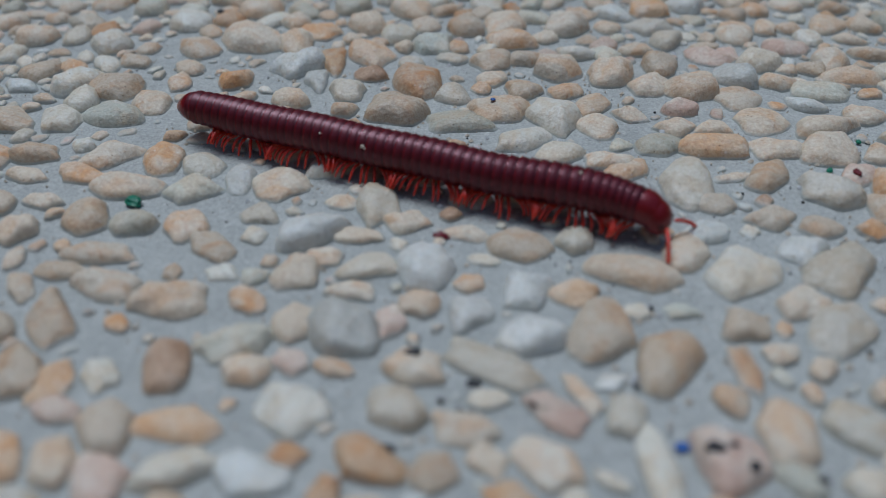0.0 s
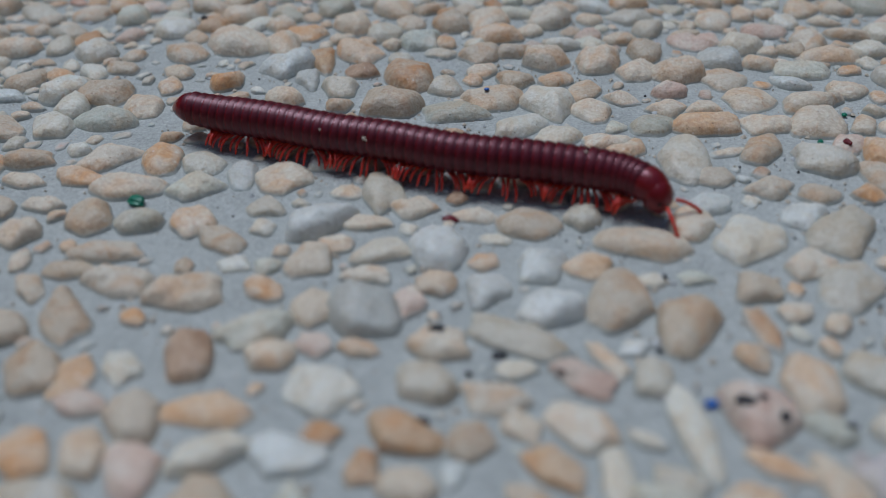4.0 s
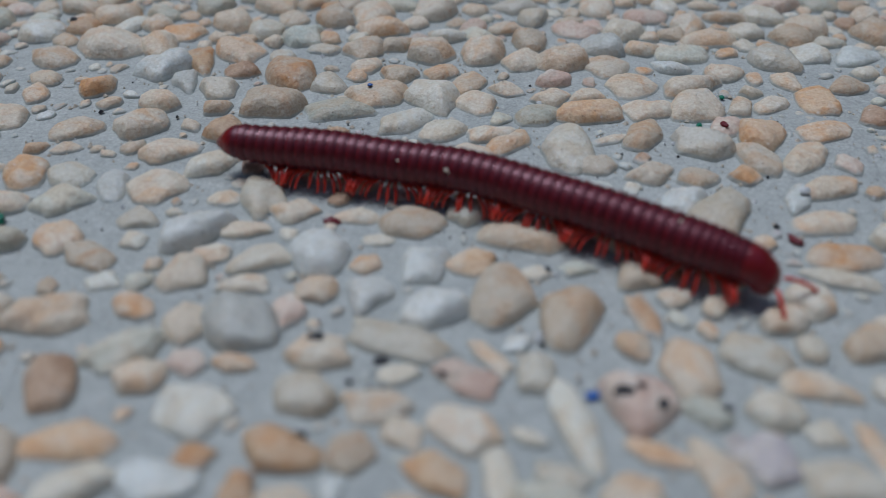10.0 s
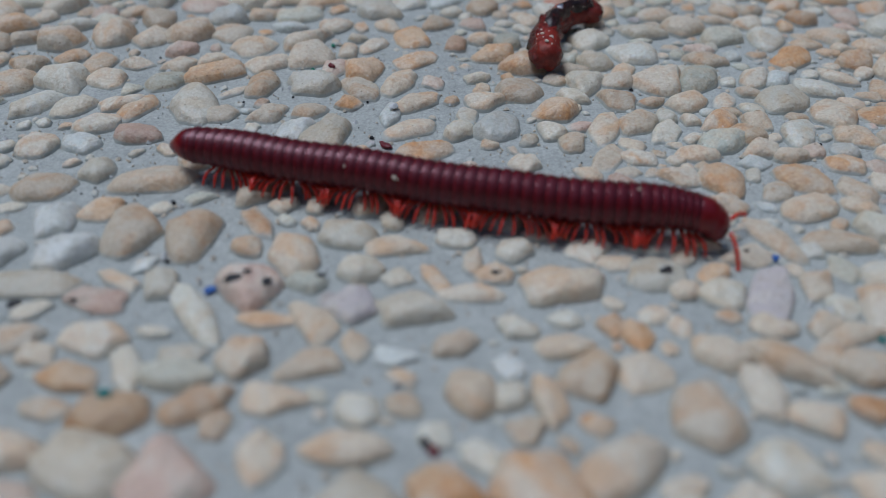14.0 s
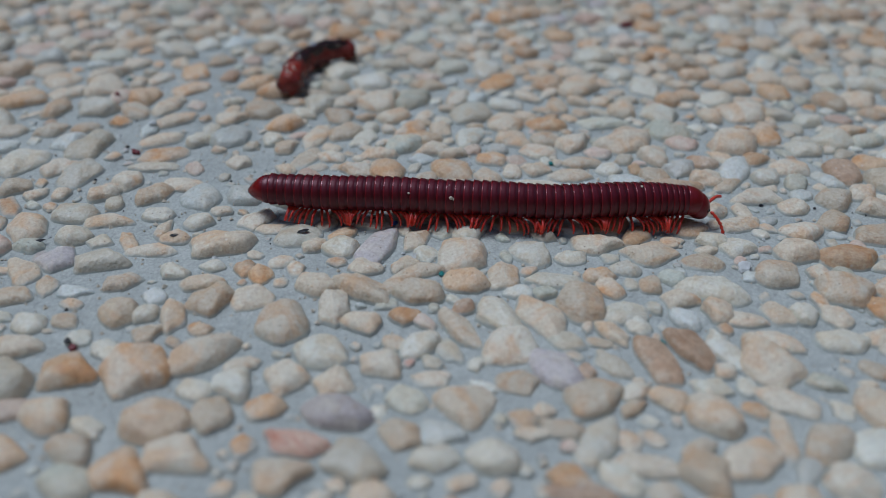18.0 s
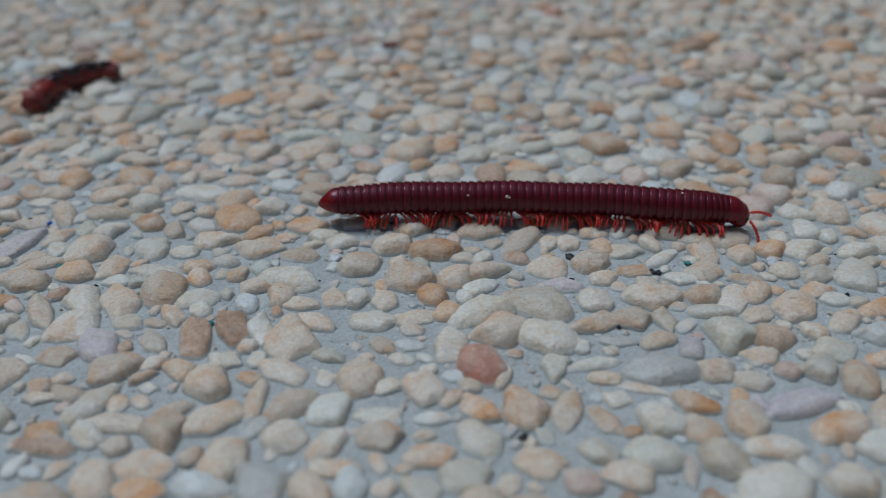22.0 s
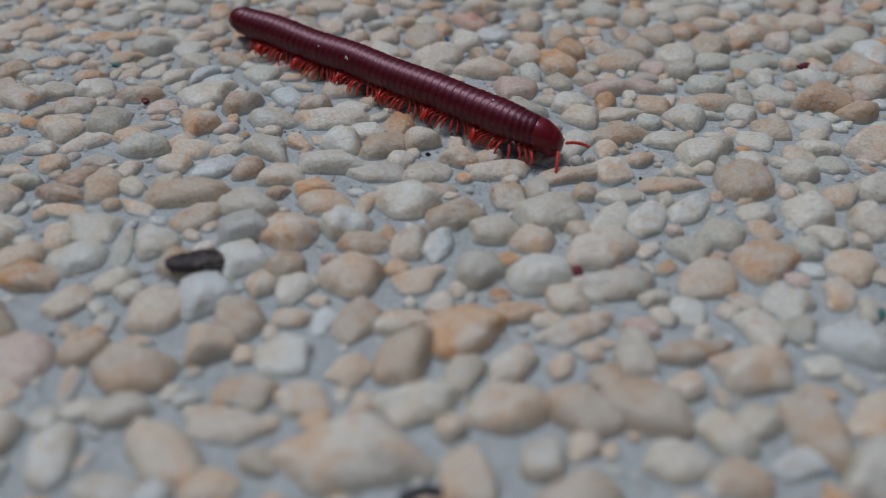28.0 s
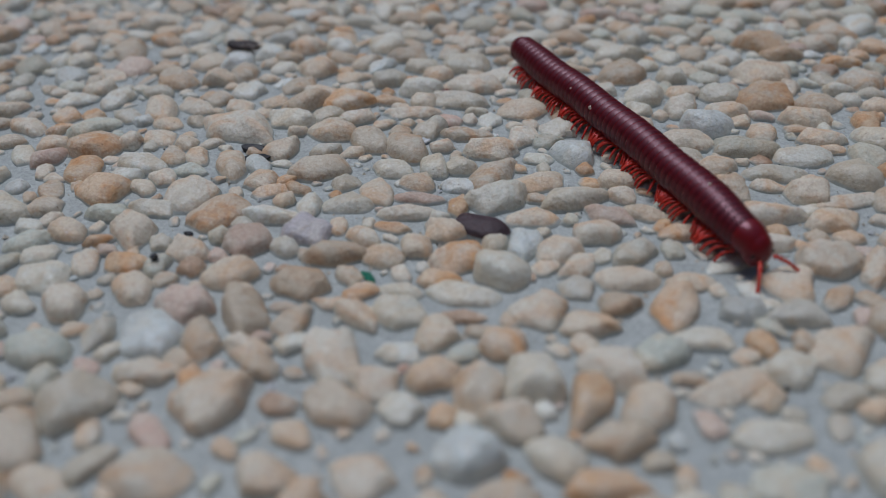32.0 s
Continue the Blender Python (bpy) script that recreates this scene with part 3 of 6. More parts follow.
    SEGMENTS.append((part("tail", mesh_of("tail", v, f, [SHELL, RIM, TAILRED], k), millipede, label="pointed red tail end"), back - 0.05))
    # dust sticking to the back: distance behind the front, degrees from the top towards the right flank, size
    for b, deg, size, seed in ((28.6, 62, 0.20, 1), (28.3, 66, 0.13, 5), (33.3, 54, 0.12, 2), (7.8, 12, 0.15, 3), (28.9, 18, 0.07, 4)):
        ring, at, r = min(rings, key=lambda q: abs(q[1] - b))
        a = radians(deg)
        o = part("dust_speck", crumb_mesh(size, seed, DUST), ring, label="pale speck of dust")
        o.matrix_basis = pose((at - b) * MM, -r * math.sin(a) * MM, r * math.cos(a) * MM, deg)


build_millipede()

# ---- pebbles placed one by one ----
def low_under_trail(x, y, most):
    """No stone stands so high on the body's way that the belly would rub through it."""
    return 1.38 if float(np.min((LINE[::6, 0] - x) ** 2 + (LINE[::6, 1] - y) ** 2)) < 25 else most


stone(148.3, -8.7, 3.8, 2.3, 174, "O")
stone(81.2, 14.2, 5.6, 4.3, 89, "T")
stone(55.6, 28.7, 2.9, 1.9, 106, "T")
stone(66.6, 20.6, 4.7, 3.6, 166, "T")
stone(58.1, 32.5, 3.1, 2.1, 44, "T")
stone(41.9, 36.8, 4.9, 2.1, 166, "T")
stone(15.4, 52.9, 6.8, 4.8, 91, "T")
stone(-8.5, 49.3, 4.3, 3.3, 118, "T")
stone(155.7, -59.7, 5.1, 4.0, 149, "W")
stone(169.3, -63.3, 4.8, 4.3, 168, "S")
stone(173.3, -64.3, 5.4, 4.4, 65, "O")
stone(178.6, -114.9, 3.0, 2.0, 139, "W")
stone(196.0, -112.7, 5.1, 3.7, 21, "T")
stone(200.3, -112.2, 4.1, 3.0, 0, "T")
stone(206.8, -111.3, 5.0, 3.8, 41, "O")
stone(123.0, -6.5, 5.6, 2.5, 10, "T")
stone(67.9, 24.2, 5.1, 2.4, 178, "T")
stone(142.0, -56.0, 5.8, 2.5, 144, "T")
stone(127.2, -7.2, 4.0, 2.9, 157, "T")
stone(130.2, -8.2, 4.1, 2.1, 76, "W")
stone(88.4, 17.8, 3.0, 2.2, 161, "W")
stone(12.8, 44.3, 5.1, 2.5, 159, "P")
stone(102.3, 12.1, 4.8, 4.0, 3, "T")
stone(31.3, 33.8, 3.7, 1.8, 96, "T")
stone(61.6, 22.9, 5.8, 3.5, 130, "T")
stone(65.1, 30.3, 7.0, 3.6, 50, "V")
stone(69.0, 30.0, 4.4, 2.4, 41, "T")
stone(10.0, 51.7, 5.1, 3.8, 15, "S")
stone(146.7, -57.0, 5.7, 3.0, 159, "W")
stone(218.1, -109.6, 4.3, 2.5, 58, "T")
stone(75.6, 21.0, 4.5, 3.2, 63, "T")
stone(33.8, 31.8, 3.5, 1.8, 152, "S")
stone(159.4, -18.7, 5.6, 4.4, 14, "W")
stone(164.1, -20.1, 4.7, 3.5, 13, "W")
stone(136.2, -5.7, 4.0, 3.1, 19, "T")
stone(52.0, 28.8, 3.7, 2.1, 96, "O")
stone(123.0, 4.5, 5.1, 3.6, 17, "T")
stone(38.5, 31.7, 3.7, 2.3, 29, "T")
stone(48.7, 35.7, 7.0, 4.0, 178, "T")
stone(61.0, 31.0, 4.3, 2.9, 4, "W")
stone(-1.2, 51.1, 3.6, 2.3, 97, "P")
stone(-4.2, 49.2, 5.9, 5.3, 129, "S")
stone(-28.0, 45.6, 6.5, 3.2, 129, "T")
stone(191.4, -68.2, 4.8, 3.7, 23, "W")
stone(137.4, -54.2, 4.6, 3.1, 141, "W")
stone(190.6, -112.7, 3.2, 2.5, 139, "W")
stone(236.1, -108.3, 5.1, 4.3, 41, "T")
stone(113.6, -4.7, 5.6, 4.1, 11, "T")
stone(46.1, 29.1, 4.4, 2.4, 176, "T")
stone(181.5, -115.4, 4.4, 3.4, 155, "T")
stone(135.4, -8.6, 5.0, 2.1, 162, "W")
stone(171.8, -19.9, 5.0, 3.1, 178, "W")
stone(98.6, 6.8, 3.4, 2.7, 92, "T")
stone(186.6, -113.0, 4.7, 4.5, 147, "P")
stone(149.2, -10.6, 3.6, 2.1, 174, "W")
stone(72.5, 15.4, 5.2, 3.6, 107, "W")
stone(84.7, 11.3, 4.7, 2.9, 175, "W")
stone(100.9, 5.8, 3.2, 2.6, 89, "W")
stone(130.6, -4.3, 5.8, 4.3, 176, "T")
stone(139.0, -7.2, 5.7, 2.8, 49, "T")
stone(79.9, 18.7, 5.8, 2.2, 160, "W")
stone(116.1, 6.3, 4.6, 3.3, 3, "T")
stone(41.6, 28.4, 2.7, 2.1, 121, "S")
stone(50.7, 25.1, 4.4, 3.5, 67, "T")
stone(56.9, 25.4, 4.0, 3.4, 153, "T")
stone(32.0, 38.3, 4.0, 3.8, 130, "V")
stone(24.4, 42.5, 5.0, 4.3, 124, "P")
stone(-22.7, 46.1, 2.4, 1.8, 143, "O")
stone(39.3, 54.0, 3.8, 3.7, 148, "T")
stone(178.5, -64.4, 4.4, 3.8, 43, "W")
stone(95.1, 11.5, 6.6, 3.6, 146, "W")
stone(96.9, 16.4, 4.2, 2.8, 164, "T")
stone(109.4, -0.0, 3.7, 2.6, 104, "O")
stone(143.3, -14.6, 2.8, 2.5, 13, "T")
stone(153.8, -13.8, 7.2, 2.9, 2, "O")
stone(112.1, 5.8, 4.0, 3.8, 73, "T")
stone(142.6, -4.6, 4.2, 1.8, 154, "T")
stone(113.3, -1.0, 6.7, 3.8, 11, "W")
stone(144.4, -10.6, 4.9, 4.3, 48, "T")
stone(173.9, -24.3, 4.9, 3.3, 13, "T")
stone(107.1, 7.7, 5.0, 4.6, 139, "T")
stone(76.5, 13.5, 7.0, 3.4, 97, "T")
stone(85.0, 15.2, 3.3, 2.5, 121, "O")
stone(103.6, 4.3, 3.2, 2.9, 105, "T")
stone(124.9, -3.0, 3.8, 3.3, 18, "W")
stone(42.8, 56.5, 5.8, 2.1, 167, "W")
stone(153.0, -60.6, 4.1, 2.5, 101, "T")
stone(179.4, -67.5, 4.7, 3.1, 172, "T")
stone(183.8, -68.6, 4.6, 2.9, 61, "T")
stone(222.3, -110.8, 5.5, 3.1, 20, "T")
stone(227.6, -110.1, 4.1, 2.3, 13, "T")
stone(211.0, -112.2, 4.9, 4.9, 49, "W")
stone(72.8, 25.3, 6.0, 5.0, 132, "T")
stone(117.7, -7.3, 5.8, 5.0, 178, "W")
stone(134.8, -12.7, 4.9, 4.5, 70, "G")
stone(149.4, -17.2, 4.5, 2.8, 168, "S")
stone(178.2, -20.5, 5.8, 2.9, 42, "W")
stone(150.4, -6.5, 4.1, 2.7, 5, "W")
stone(89.5, 8.5, 3.5, 2.3, 94, "S")
stone(95.2, 6.6, 3.7, 2.4, 154, "T")
stone(111.5, 12.3, 5.6, 3.9, 175, "O")
stone(27.7, 32.6, 4.7, 2.6, 4, "T")
stone(46.7, 25.8, 4.9, 3.6, 48, "T")
stone(28.9, 42.1, 3.4, 2.4, 159, "G")
stone(17.5, 45.1, 3.9, 2.6, 93, "W")
stone(20.2, 40.8, 7.8, 2.6, 104, "W")
stone(4.7, 53.1, 3.9, 3.4, 91, "S")
stone(26.2, 56.3, 3.6, 3.4, 63, "T")
stone(-19.5, 49.4, 6.4, 3.7, 21, "T")
stone(186.2, -69.6, 4.4, 2.6, 56, "S")
stone(200.4, -73.3, 6.8, 4.5, 27, "T")
stone(231.4, -106.4, 5.2, 2.3, 34, "W")
stone(80.3, 23.4, 4.4, 3.9, 132, "W")
stone(119.7, -1.8, 6.5, 5.2, 144, "W")
stone(138.8, -14.4, 4.0, 3.6, 59, "O")
stone(101.5, -2.9, 3.0, 2.2, 127, "T")
stone(92.3, 19.5, 5.5, 3.7, 162, "T")
stone(28.7, 37.0, 5.1, 2.7, 108, "T")
stone(57.1, 35.0, 5.4, 3.6, 178, "W")
stone(36.2, 40.5, 2.7, 2.1, 164, "W")
stone(39.1, 39.7, 4.3, 1.7, 98, "O")
stone(36.4, 36.1, 5.4, 3.4, 165, "W")
stone(7.9, 48.0, 7.8, 3.3, 160, "W")
stone(20.5, 51.6, 6.4, 4.3, 74, "T")
stone(34.0, 57.9, 6.7, 4.1, 61, "W")
stone(-13.5, 50.7, 3.6, 2.6, 142, "O")
stone(202.7, -69.4, 5.5, 3.3, 39, "W")
stone(161.3, -63.5, 4.0, 3.6, 106, "W")
stone(174.5, -113.2, 6.7, 3.5, 129, "T")
stone(219.9, -107.5, 2.6, 1.7, 84, "W")
stone(240.0, -109.2, 3.8, 2.1, 55, "T")
stone(131.4, 0.9, 3.8, 2.1, 165, "O")
stone(169.5, -24.5, 4.4, 2.9, 138, "T")
stone(107.7, -5.3, 5.0, 3.3, 58, "W")
stone(139.3, -1.5, 4.4, 3.4, 10, "T")
stone(107.2, 15.0, 4.6, 3.8, 16, "T")
stone(43.3, 32.2, 3.1, 2.3, 144, "W")
stone(58.0, 20.8, 5.1, 2.9, 71, "T")
stone(44.3, 38.7, 3.0, 2.4, 175, "T")
stone(14.2, 46.7, 4.4, 1.6, 129, "T")
stone(-32.7, 48.2, 3.9, 2.1, 131, "T")
stone(188.4, -65.3, 5.6, 3.6, 17, "T")
stone(152.9, -56.1, 4.6, 1.9, 154, "O")
stone(215.9, -107.6, 4.2, 3.8, 28, "T")
stone(222.9, -106.7, 4.4, 2.9, 57, "W")
stone(99.8, 12.7, 2.1, 1.5, 15, "S")
stone(68.6, 14.0, 5.9, 2.4, 100, "T")
stone(101.7, 17.5, 3.7, 3.0, 174, "W")
stone(125.1, 9.4, 3.9, 2.2, 40, "T")
stone(85.0, 17.6, 3.2, 2.5, 20, "O")
stone(33.5, 42.0, 3.5, 3.2, 153, "W")
stone(24.9, 38.5, 4.5, 1.9, 163, "O")
stone(0.5, 53.6, 3.3, 3.0, 103, "O")
stone(18.0, 56.2, 2.2, 1.8, 38, "W")
stone(206.5, -69.5, 6.2, 3.1, 51, "W")
stone(146.1, -60.3, 5.4, 4.4, 6, "T")
stone(158.5, -63.5, 5.7, 1.9, 82, "G")
stone(197.3, -109.6, 4.1, 2.4, 163, "T")
stone(240.1, -104.1, 6.0, 4.2, 42, "T")
stone(155.8, -21.3, 4.5, 2.6, 169, "T")
stone(127.8, 3.7, 4.2, 3.6, 38, "T")
stone(82.0, 8.9, 3.4, 2.4, 109, "T")
stone(139.7, -10.6, 4.0, 2.2, 18, "T")
stone(87.3, 23.0, 5.3, 3.0, 160, "T")
stone(122.3, 11.0, 6.2, 3.2, 46, "T")
stone(123.0, 0.9, 4.6, 2.4, 169, "V")
stone(54.3, 30.4, 2.8, 2.2, 14, "T")
stone(26.3, 51.5, 5.0, 2.1, 102, "O")
stone(-25.7, 50.0, 6.0, 3.1, 1, "T")
stone(-12.4, 45.6, 5.0, 3.4, 31, "G")
stone(197.4, -66.7, 6.5, 4.7, 20, "W")
stone(159.4, -57.0, 4.1, 1.8, 138, "T")
stone(191.5, -72.6, 3.0, 1.8, 176, "O")
stone(191.7, -109.9, 5.2, 4.1, 135, "V")
stone(212.6, -107.2, 5.1, 2.9, 97, "S")
stone(218.4, -113.0, 3.3, 2.8, 24, "W")
stone(96.3, -3.1, 3.2, 2.1, 139, "G")
stone(106.0, 0.5, 4.4, 2.4, 170, "T")
stone(63.9, 17.6, 2.9, 2.5, 172, "O")
stone(140.6, -51.9, 3.7, 2.6, 116, "W")
stone(198.3, -115.8, 2.8, 2.4, 141, "T")
stone(176.1, -28.1, 4.0, 2.0, 171, "P")
stone(90.7, 11.4, 3.4, 2.6, 165, "T")
stone(37.9, 26.9, 4.1, 3.7, 80, "T")
stone(36.7, 51.5, 3.9, 2.8, 48, "T")
stone(169.9, -59.2, 5.5, 4.0, 141, "W")
stone(102.7, -5.8, 2.5, 1.8, 137, "W")
stone(114.4, 9.6, 2.6, 2.0, 161, "W")
stone(136.1, 2.2, 5.1, 1.9, 20, "W")
stone(101.4, 1.3, 4.6, 3.1, 168, "W")
stone(147.5, -14.3, 4.4, 2.5, 37, "T")
stone(99.8, 19.9, 3.8, 2.6, 165, "W")
stone(40.3, 25.7, 3.0, 2.4, 60, "W")
stone(-5.3, 53.8, 4.0, 2.0, 6, "T")
stone(168.9, -67.4, 4.8, 4.1, 71, "W")
stone(135.7, -16.4, 3.2, 2.8, 167, "T")
stone(96.1, 2.8, 4.5, 2.3, 125, "T")
stone(146.0, -52.4, 4.9, 3.5, 148, "T")
stone(145.0, -0.2, 4.4, 2.6, 58, "T")
stone(131.1, 9.8, 3.5, 2.4, 9, "T")
stone(43.1, 24.3, 4.1, 2.6, 84, "T")
stone(84.7, 9.2, 2.7, 2.3, 126, "W")
stone(65.7, 35.0, 4.3, 2.8, 4, "T")
stone(42.9, 41.1, 3.3, 1.9, 69, "T")
stone(17.0, 39.3, 2.5, 1.3, 159, "W")
stone(44.0, 59.5, 6.3, 3.5, 14, "O")
stone(184.9, -62.2, 6.8, 4.0, 171, "W")
stone(180.9, -61.2, 3.8, 1.8, 65, "T")
stone(176.9, -60.1, 5.7, 3.3, 168, "T")
stone(204.5, -107.1, 3.6, 3.4, 168, "T")
stone(187.8, -117.9, 4.9, 4.1, 21, "T")
stone(109.8, -8.8, 5.4, 4.1, 112, "R")
stone(72.2, 10.2, 6.3, 3.9, 44, "T")
stone(118.4, 14.8, 5.1, 3.8, 8, "T")
stone(118.4, 0.5, 2.9, 1.7, 37, "T")
stone(50.6, 30.1, 2.6, 2.2, 68, "O")
stone(8.8, 56.7, 4.5, 3.6, 56, "S")
stone(13.0, 57.4, 4.5, 2.6, 31, "O")
stone(31.2, 60.1, 4.7, 3.2, 54, "T")
stone(-30.7, 50.8, 4.0, 2.4, 6, "T")
stone(-7.5, 45.1, 3.0, 2.4, 174, "P")
stone(2.1, 46.6, 4.0, 3.9, 178, "T")
stone(154.7, -64.4, 4.9, 4.1, 78, "W")
stone(199.6, -107.3, 4.0, 1.6, 177, "O")
stone(147.0, -20.8, 4.1, 2.3, 166, "O")
stone(135.7, -2.0, 3.6, 2.3, 162, "W")
stone(151.9, -22.4, 3.0, 2.2, 178, "T")
stone(132.9, 4.9, 4.0, 2.9, 173, "W")
stone(158.1, -3.7, 4.7, 2.6, 173, "W")
stone(152.3, -53.1, 4.1, 2.8, 156, "B")
stone(156.5, -24.0, 2.3, 1.8, 24, "T")
stone(152.5, -1.5, 4.6, 3.2, 18, "W")
stone(87.5, 4.5, 5.6, 3.3, 92, "B")
stone(90.3, 3.6, 5.2, 2.3, 85, "W")
stone(105.1, -1.5, 2.6, 1.9, 157, "T")
stone(72.5, 31.2, 3.3, 2.5, 96, "G")
stone(52.8, 20.0, 5.3, 4.9, 120, "T")
stone(33.2, 27.1, 3.1, 1.9, 146, "T")
stone(28.5, 45.7, 5.3, 4.1, 111, "T")
stone(6.5, 41.4, 4.2, 3.3, 174, "T")
stone(12.9, 39.7, 5.4, 3.3, 154, "T")
stone(163.9, -55.9, 7.8, 4.1, 4, "T")
stone(137.4, -49.1, 3.5, 2.4, 128, "W")
stone(172.6, -69.4, 3.5, 3.3, 22, "T")
stone(188.7, -73.7, 4.3, 4.2, 86, "W")
stone(234.0, -102.5, 6.6, 2.6, 19, "T")
stone(231.9, -112.9, 4.3, 3.0, 27, "S")
stone(194.6, -117.7, 5.0, 4.0, 161, "T")
stone(125.7, -14.9, 6.6, 4.1, 159, "S")
stone(46.7, 41.3, 3.2, 2.8, 47, "W")
stone(4.0, 56.8, 2.4, 2.4, 60, "O")
stone(-17.0, 53.7, 2.9, 2.0, 178, "W")
stone(-4.0, 45.0, 3.1, 1.8, 168, "O")
stone(207.9, -105.4, 5.9, 3.2, 176, "K")
stone(181.5, -108.8, 6.6, 4.8, 77, "O")
stone(187.6, -108.0, 5.7, 2.8, 2, "W")
stone(236.5, -112.6, 4.9, 3.0, 20, "W")
stone(226.8, -113.9, 6.0, 3.8, 72, "O")
stone(222.2, -114.5, 3.5, 2.9, 31, "T")
stone(208.9, -116.2, 6.4, 2.8, 7, "W")
stone(203.6, -116.8, 3.8, 1.9, 5, "W")
stone(159.9, -25.8, 4.2, 2.2, 49, "T")
stone(130.8, -16.8, 3.4, 3.1, 156, "T")
stone(179.2, -13.9, 4.7, 3.1, 2, "W")
stone(165.8, -27.9, 4.8, 2.1, 47, "S")
stone(140.0, -19.8, 3.5, 3.1, 1, "W")
stone(98.2, -6.8, 4.9, 4.3, 60, "T")
stone(30.2, 27.4, 3.1, 2.9, 7, "W")
stone(-10.7, 55.0, 4.3, 3.8, 109, "T")
stone(204.9, -65.5, 4.3, 2.6, 0, "W")
stone(143.8, -49.9, 3.3, 2.1, 0, "O")
stone(193.5, -75.7, 5.5, 4.5, 22, "W")
stone(174.1, -109.3, 5.1, 2.7, 177, "W")
stone(226.7, -102.6, 3.9, 2.2, 12, "O")
stone(175.1, -11.9, 5.0, 3.6, 14, "P")
stone(83.7, 4.3, 7.0, 3.0, 90, "B")
stone(93.2, 1.1, 6.5, 4.7, 92, "T")
stone(53.1, 39.8, 4.5, 3.0, 41, "T")
stone(37.0, 44.6, 5.3, 2.6, 165, "T")
stone(-16.5, 42.5, 5.8, 3.4, 121, "B")
stone(-10.5, 43.4, 3.7, 3.2, 71, "T")
stone(155.9, -52.5, 5.5, 3.7, 95, "T")
stone(176.2, -57.4, 3.8, 2.7, 169, "O")
stone(162.8, -27.9, 4.1, 2.9, 26, "T")
stone(120.1, -14.6, 3.4, 1.8, 159, "T")
stone(79.6, 5.2, 3.7, 2.5, 110, "W")
stone(123.7, -9.7, 3.6, 1.8, 164, "S")
stone(58.3, 38.7, 5.3, 2.6, 155, "W")
stone(69.5, 36.5, 6.7, 2.8, 97, "T")
stone(187.6, -60.1, 4.1, 2.1, 169, "T")
stone(183.4, -73.7, 4.7, 2.8, 15, "T")
stone(178.1, -72.3, 5.9, 4.0, 12, "T")
stone(132.8, -19.0, 3.4, 2.6, 163, "T")
stone(62.7, 37.8, 3.4, 2.3, 146, "T")
stone(40.6, 22.6, 3.0, 2.1, 2, "T")
stone(8.7, 39.3, 3.3, 2.3, 128, "T")
stone(19.1, 36.5, 3.7, 1.8, 161, "W")
stone(-4.8, 57.1, 5.1, 2.9, 27, "W")
stone(189.7, -119.9, 2.5, 1.7, 172, "T")
stone(142.3, -22.2, 5.0, 3.3, 61, "T")
stone(103.9, -3.8, 3.0, 2.0, 158, "S")
stone(200.4, -104.4, 5.2, 2.3, 15, "T")
stone(167.1, -30.2, 3.7, 2.4, 29, "S")
stone(103.5, -10.4, 4.8, 3.4, 113, "T")
stone(119.9, -9.4, 2.4, 2.0, 177, "W")
stone(42.5, 44.5, 3.7, 2.6, 168, "W")
stone(-28.5, 54.0, 5.6, 3.2, 9, "T")
stone(0.2, 58.3, 5.5, 4.9, 102, "S")
stone(-27.2, 39.9, 5.2, 4.0, 128, "T")
stone(-21.0, 40.8, 3.6, 2.5, 131, "W")
stone(198.8, -78.4, 6.3, 3.4, 175, "W")
stone(213.0, -102.6, 4.8, 2.8, 19, "T")
stone(215.5, -116.9, 4.8, 4.1, 81, "T")
stone(74.6, 5.7, 5.9, 3.6, 103, "V")
stone(64.2, 13.2, 4.0, 3.0, 18, "W")
stone(17.2, 61.3, 8.1, 3.9, 1, "T")
stone(211.3, -64.6, 6.4, 2.8, 172, "T")
stone(170.4, -71.3, 4.1, 2.3, 71, "T")
stone(138.3, -62.8, 5.7, 4.1, 165, "T")
stone(179.8, -121.8, 5.0, 3.3, 151, "T")
stone(151.7, -26.1, 3.8, 2.9, 5, "O")
stone(228.6, -100.0, 3.8, 1.4, 9, "G")
stone(33.5, 47.7, 5.2, 3.6, 162, "W")
stone(23.2, 34.5, 3.8, 3.7, 138, "T")
stone(-9.2, 57.7, 3.3, 2.4, 27, "T")
stone(26.6, 63.1, 7.3, 4.9, 67, "W")
stone(173.4, -54.5, 4.4, 3.2, 1, "T")
stone(173.1, -72.3, 3.6, 3.0, 58, "W")
stone(151.3, -66.5, 4.9, 3.7, 147, "O")
stone(146.1, -65.2, 4.7, 2.6, 177, "W")
stone(194.2, -104.1, 4.7, 3.1, 24, "W")
stone(198.3, -119.7, 3.9, 1.5, 5, "O")
stone(98.3, 23.0, 5.3, 3.1, 155, "O")
stone(86.0, 27.4, 3.8, 2.8, 138, "W")
stone(146.5, -47.4, 4.2, 2.1, 160, "T")
stone(105.6, -12.4, 2.7, 1.6, 38, "O")
stone(-19.2, 56.7, 4.9, 3.0, 159, "T")
stone(4.6, 60.2, 3.0, 1.7, 9, "W")
stone(-23.9, 39.5, 5.0, 2.6, 94, "O")
stone(177.0, -105.9, 5.9, 4.8, 96, "T")
stone(70.9, 5.5, 4.0, 2.8, 161, "T")
stone(15.0, 36.1, 5.0, 2.1, 103, "W")
stone(34.7, 65.2, 7.8, 4.4, 66, "W")
stone(43.5, 64.4, 6.0, 3.1, 21, "T")
stone(183.0, -56.0, 5.5, 3.3, 170, "W")
stone(141.6, -64.6, 3.6, 2.3, 173, "O")
stone(204.8, -101.9, 3.3, 2.3, 101, "O")
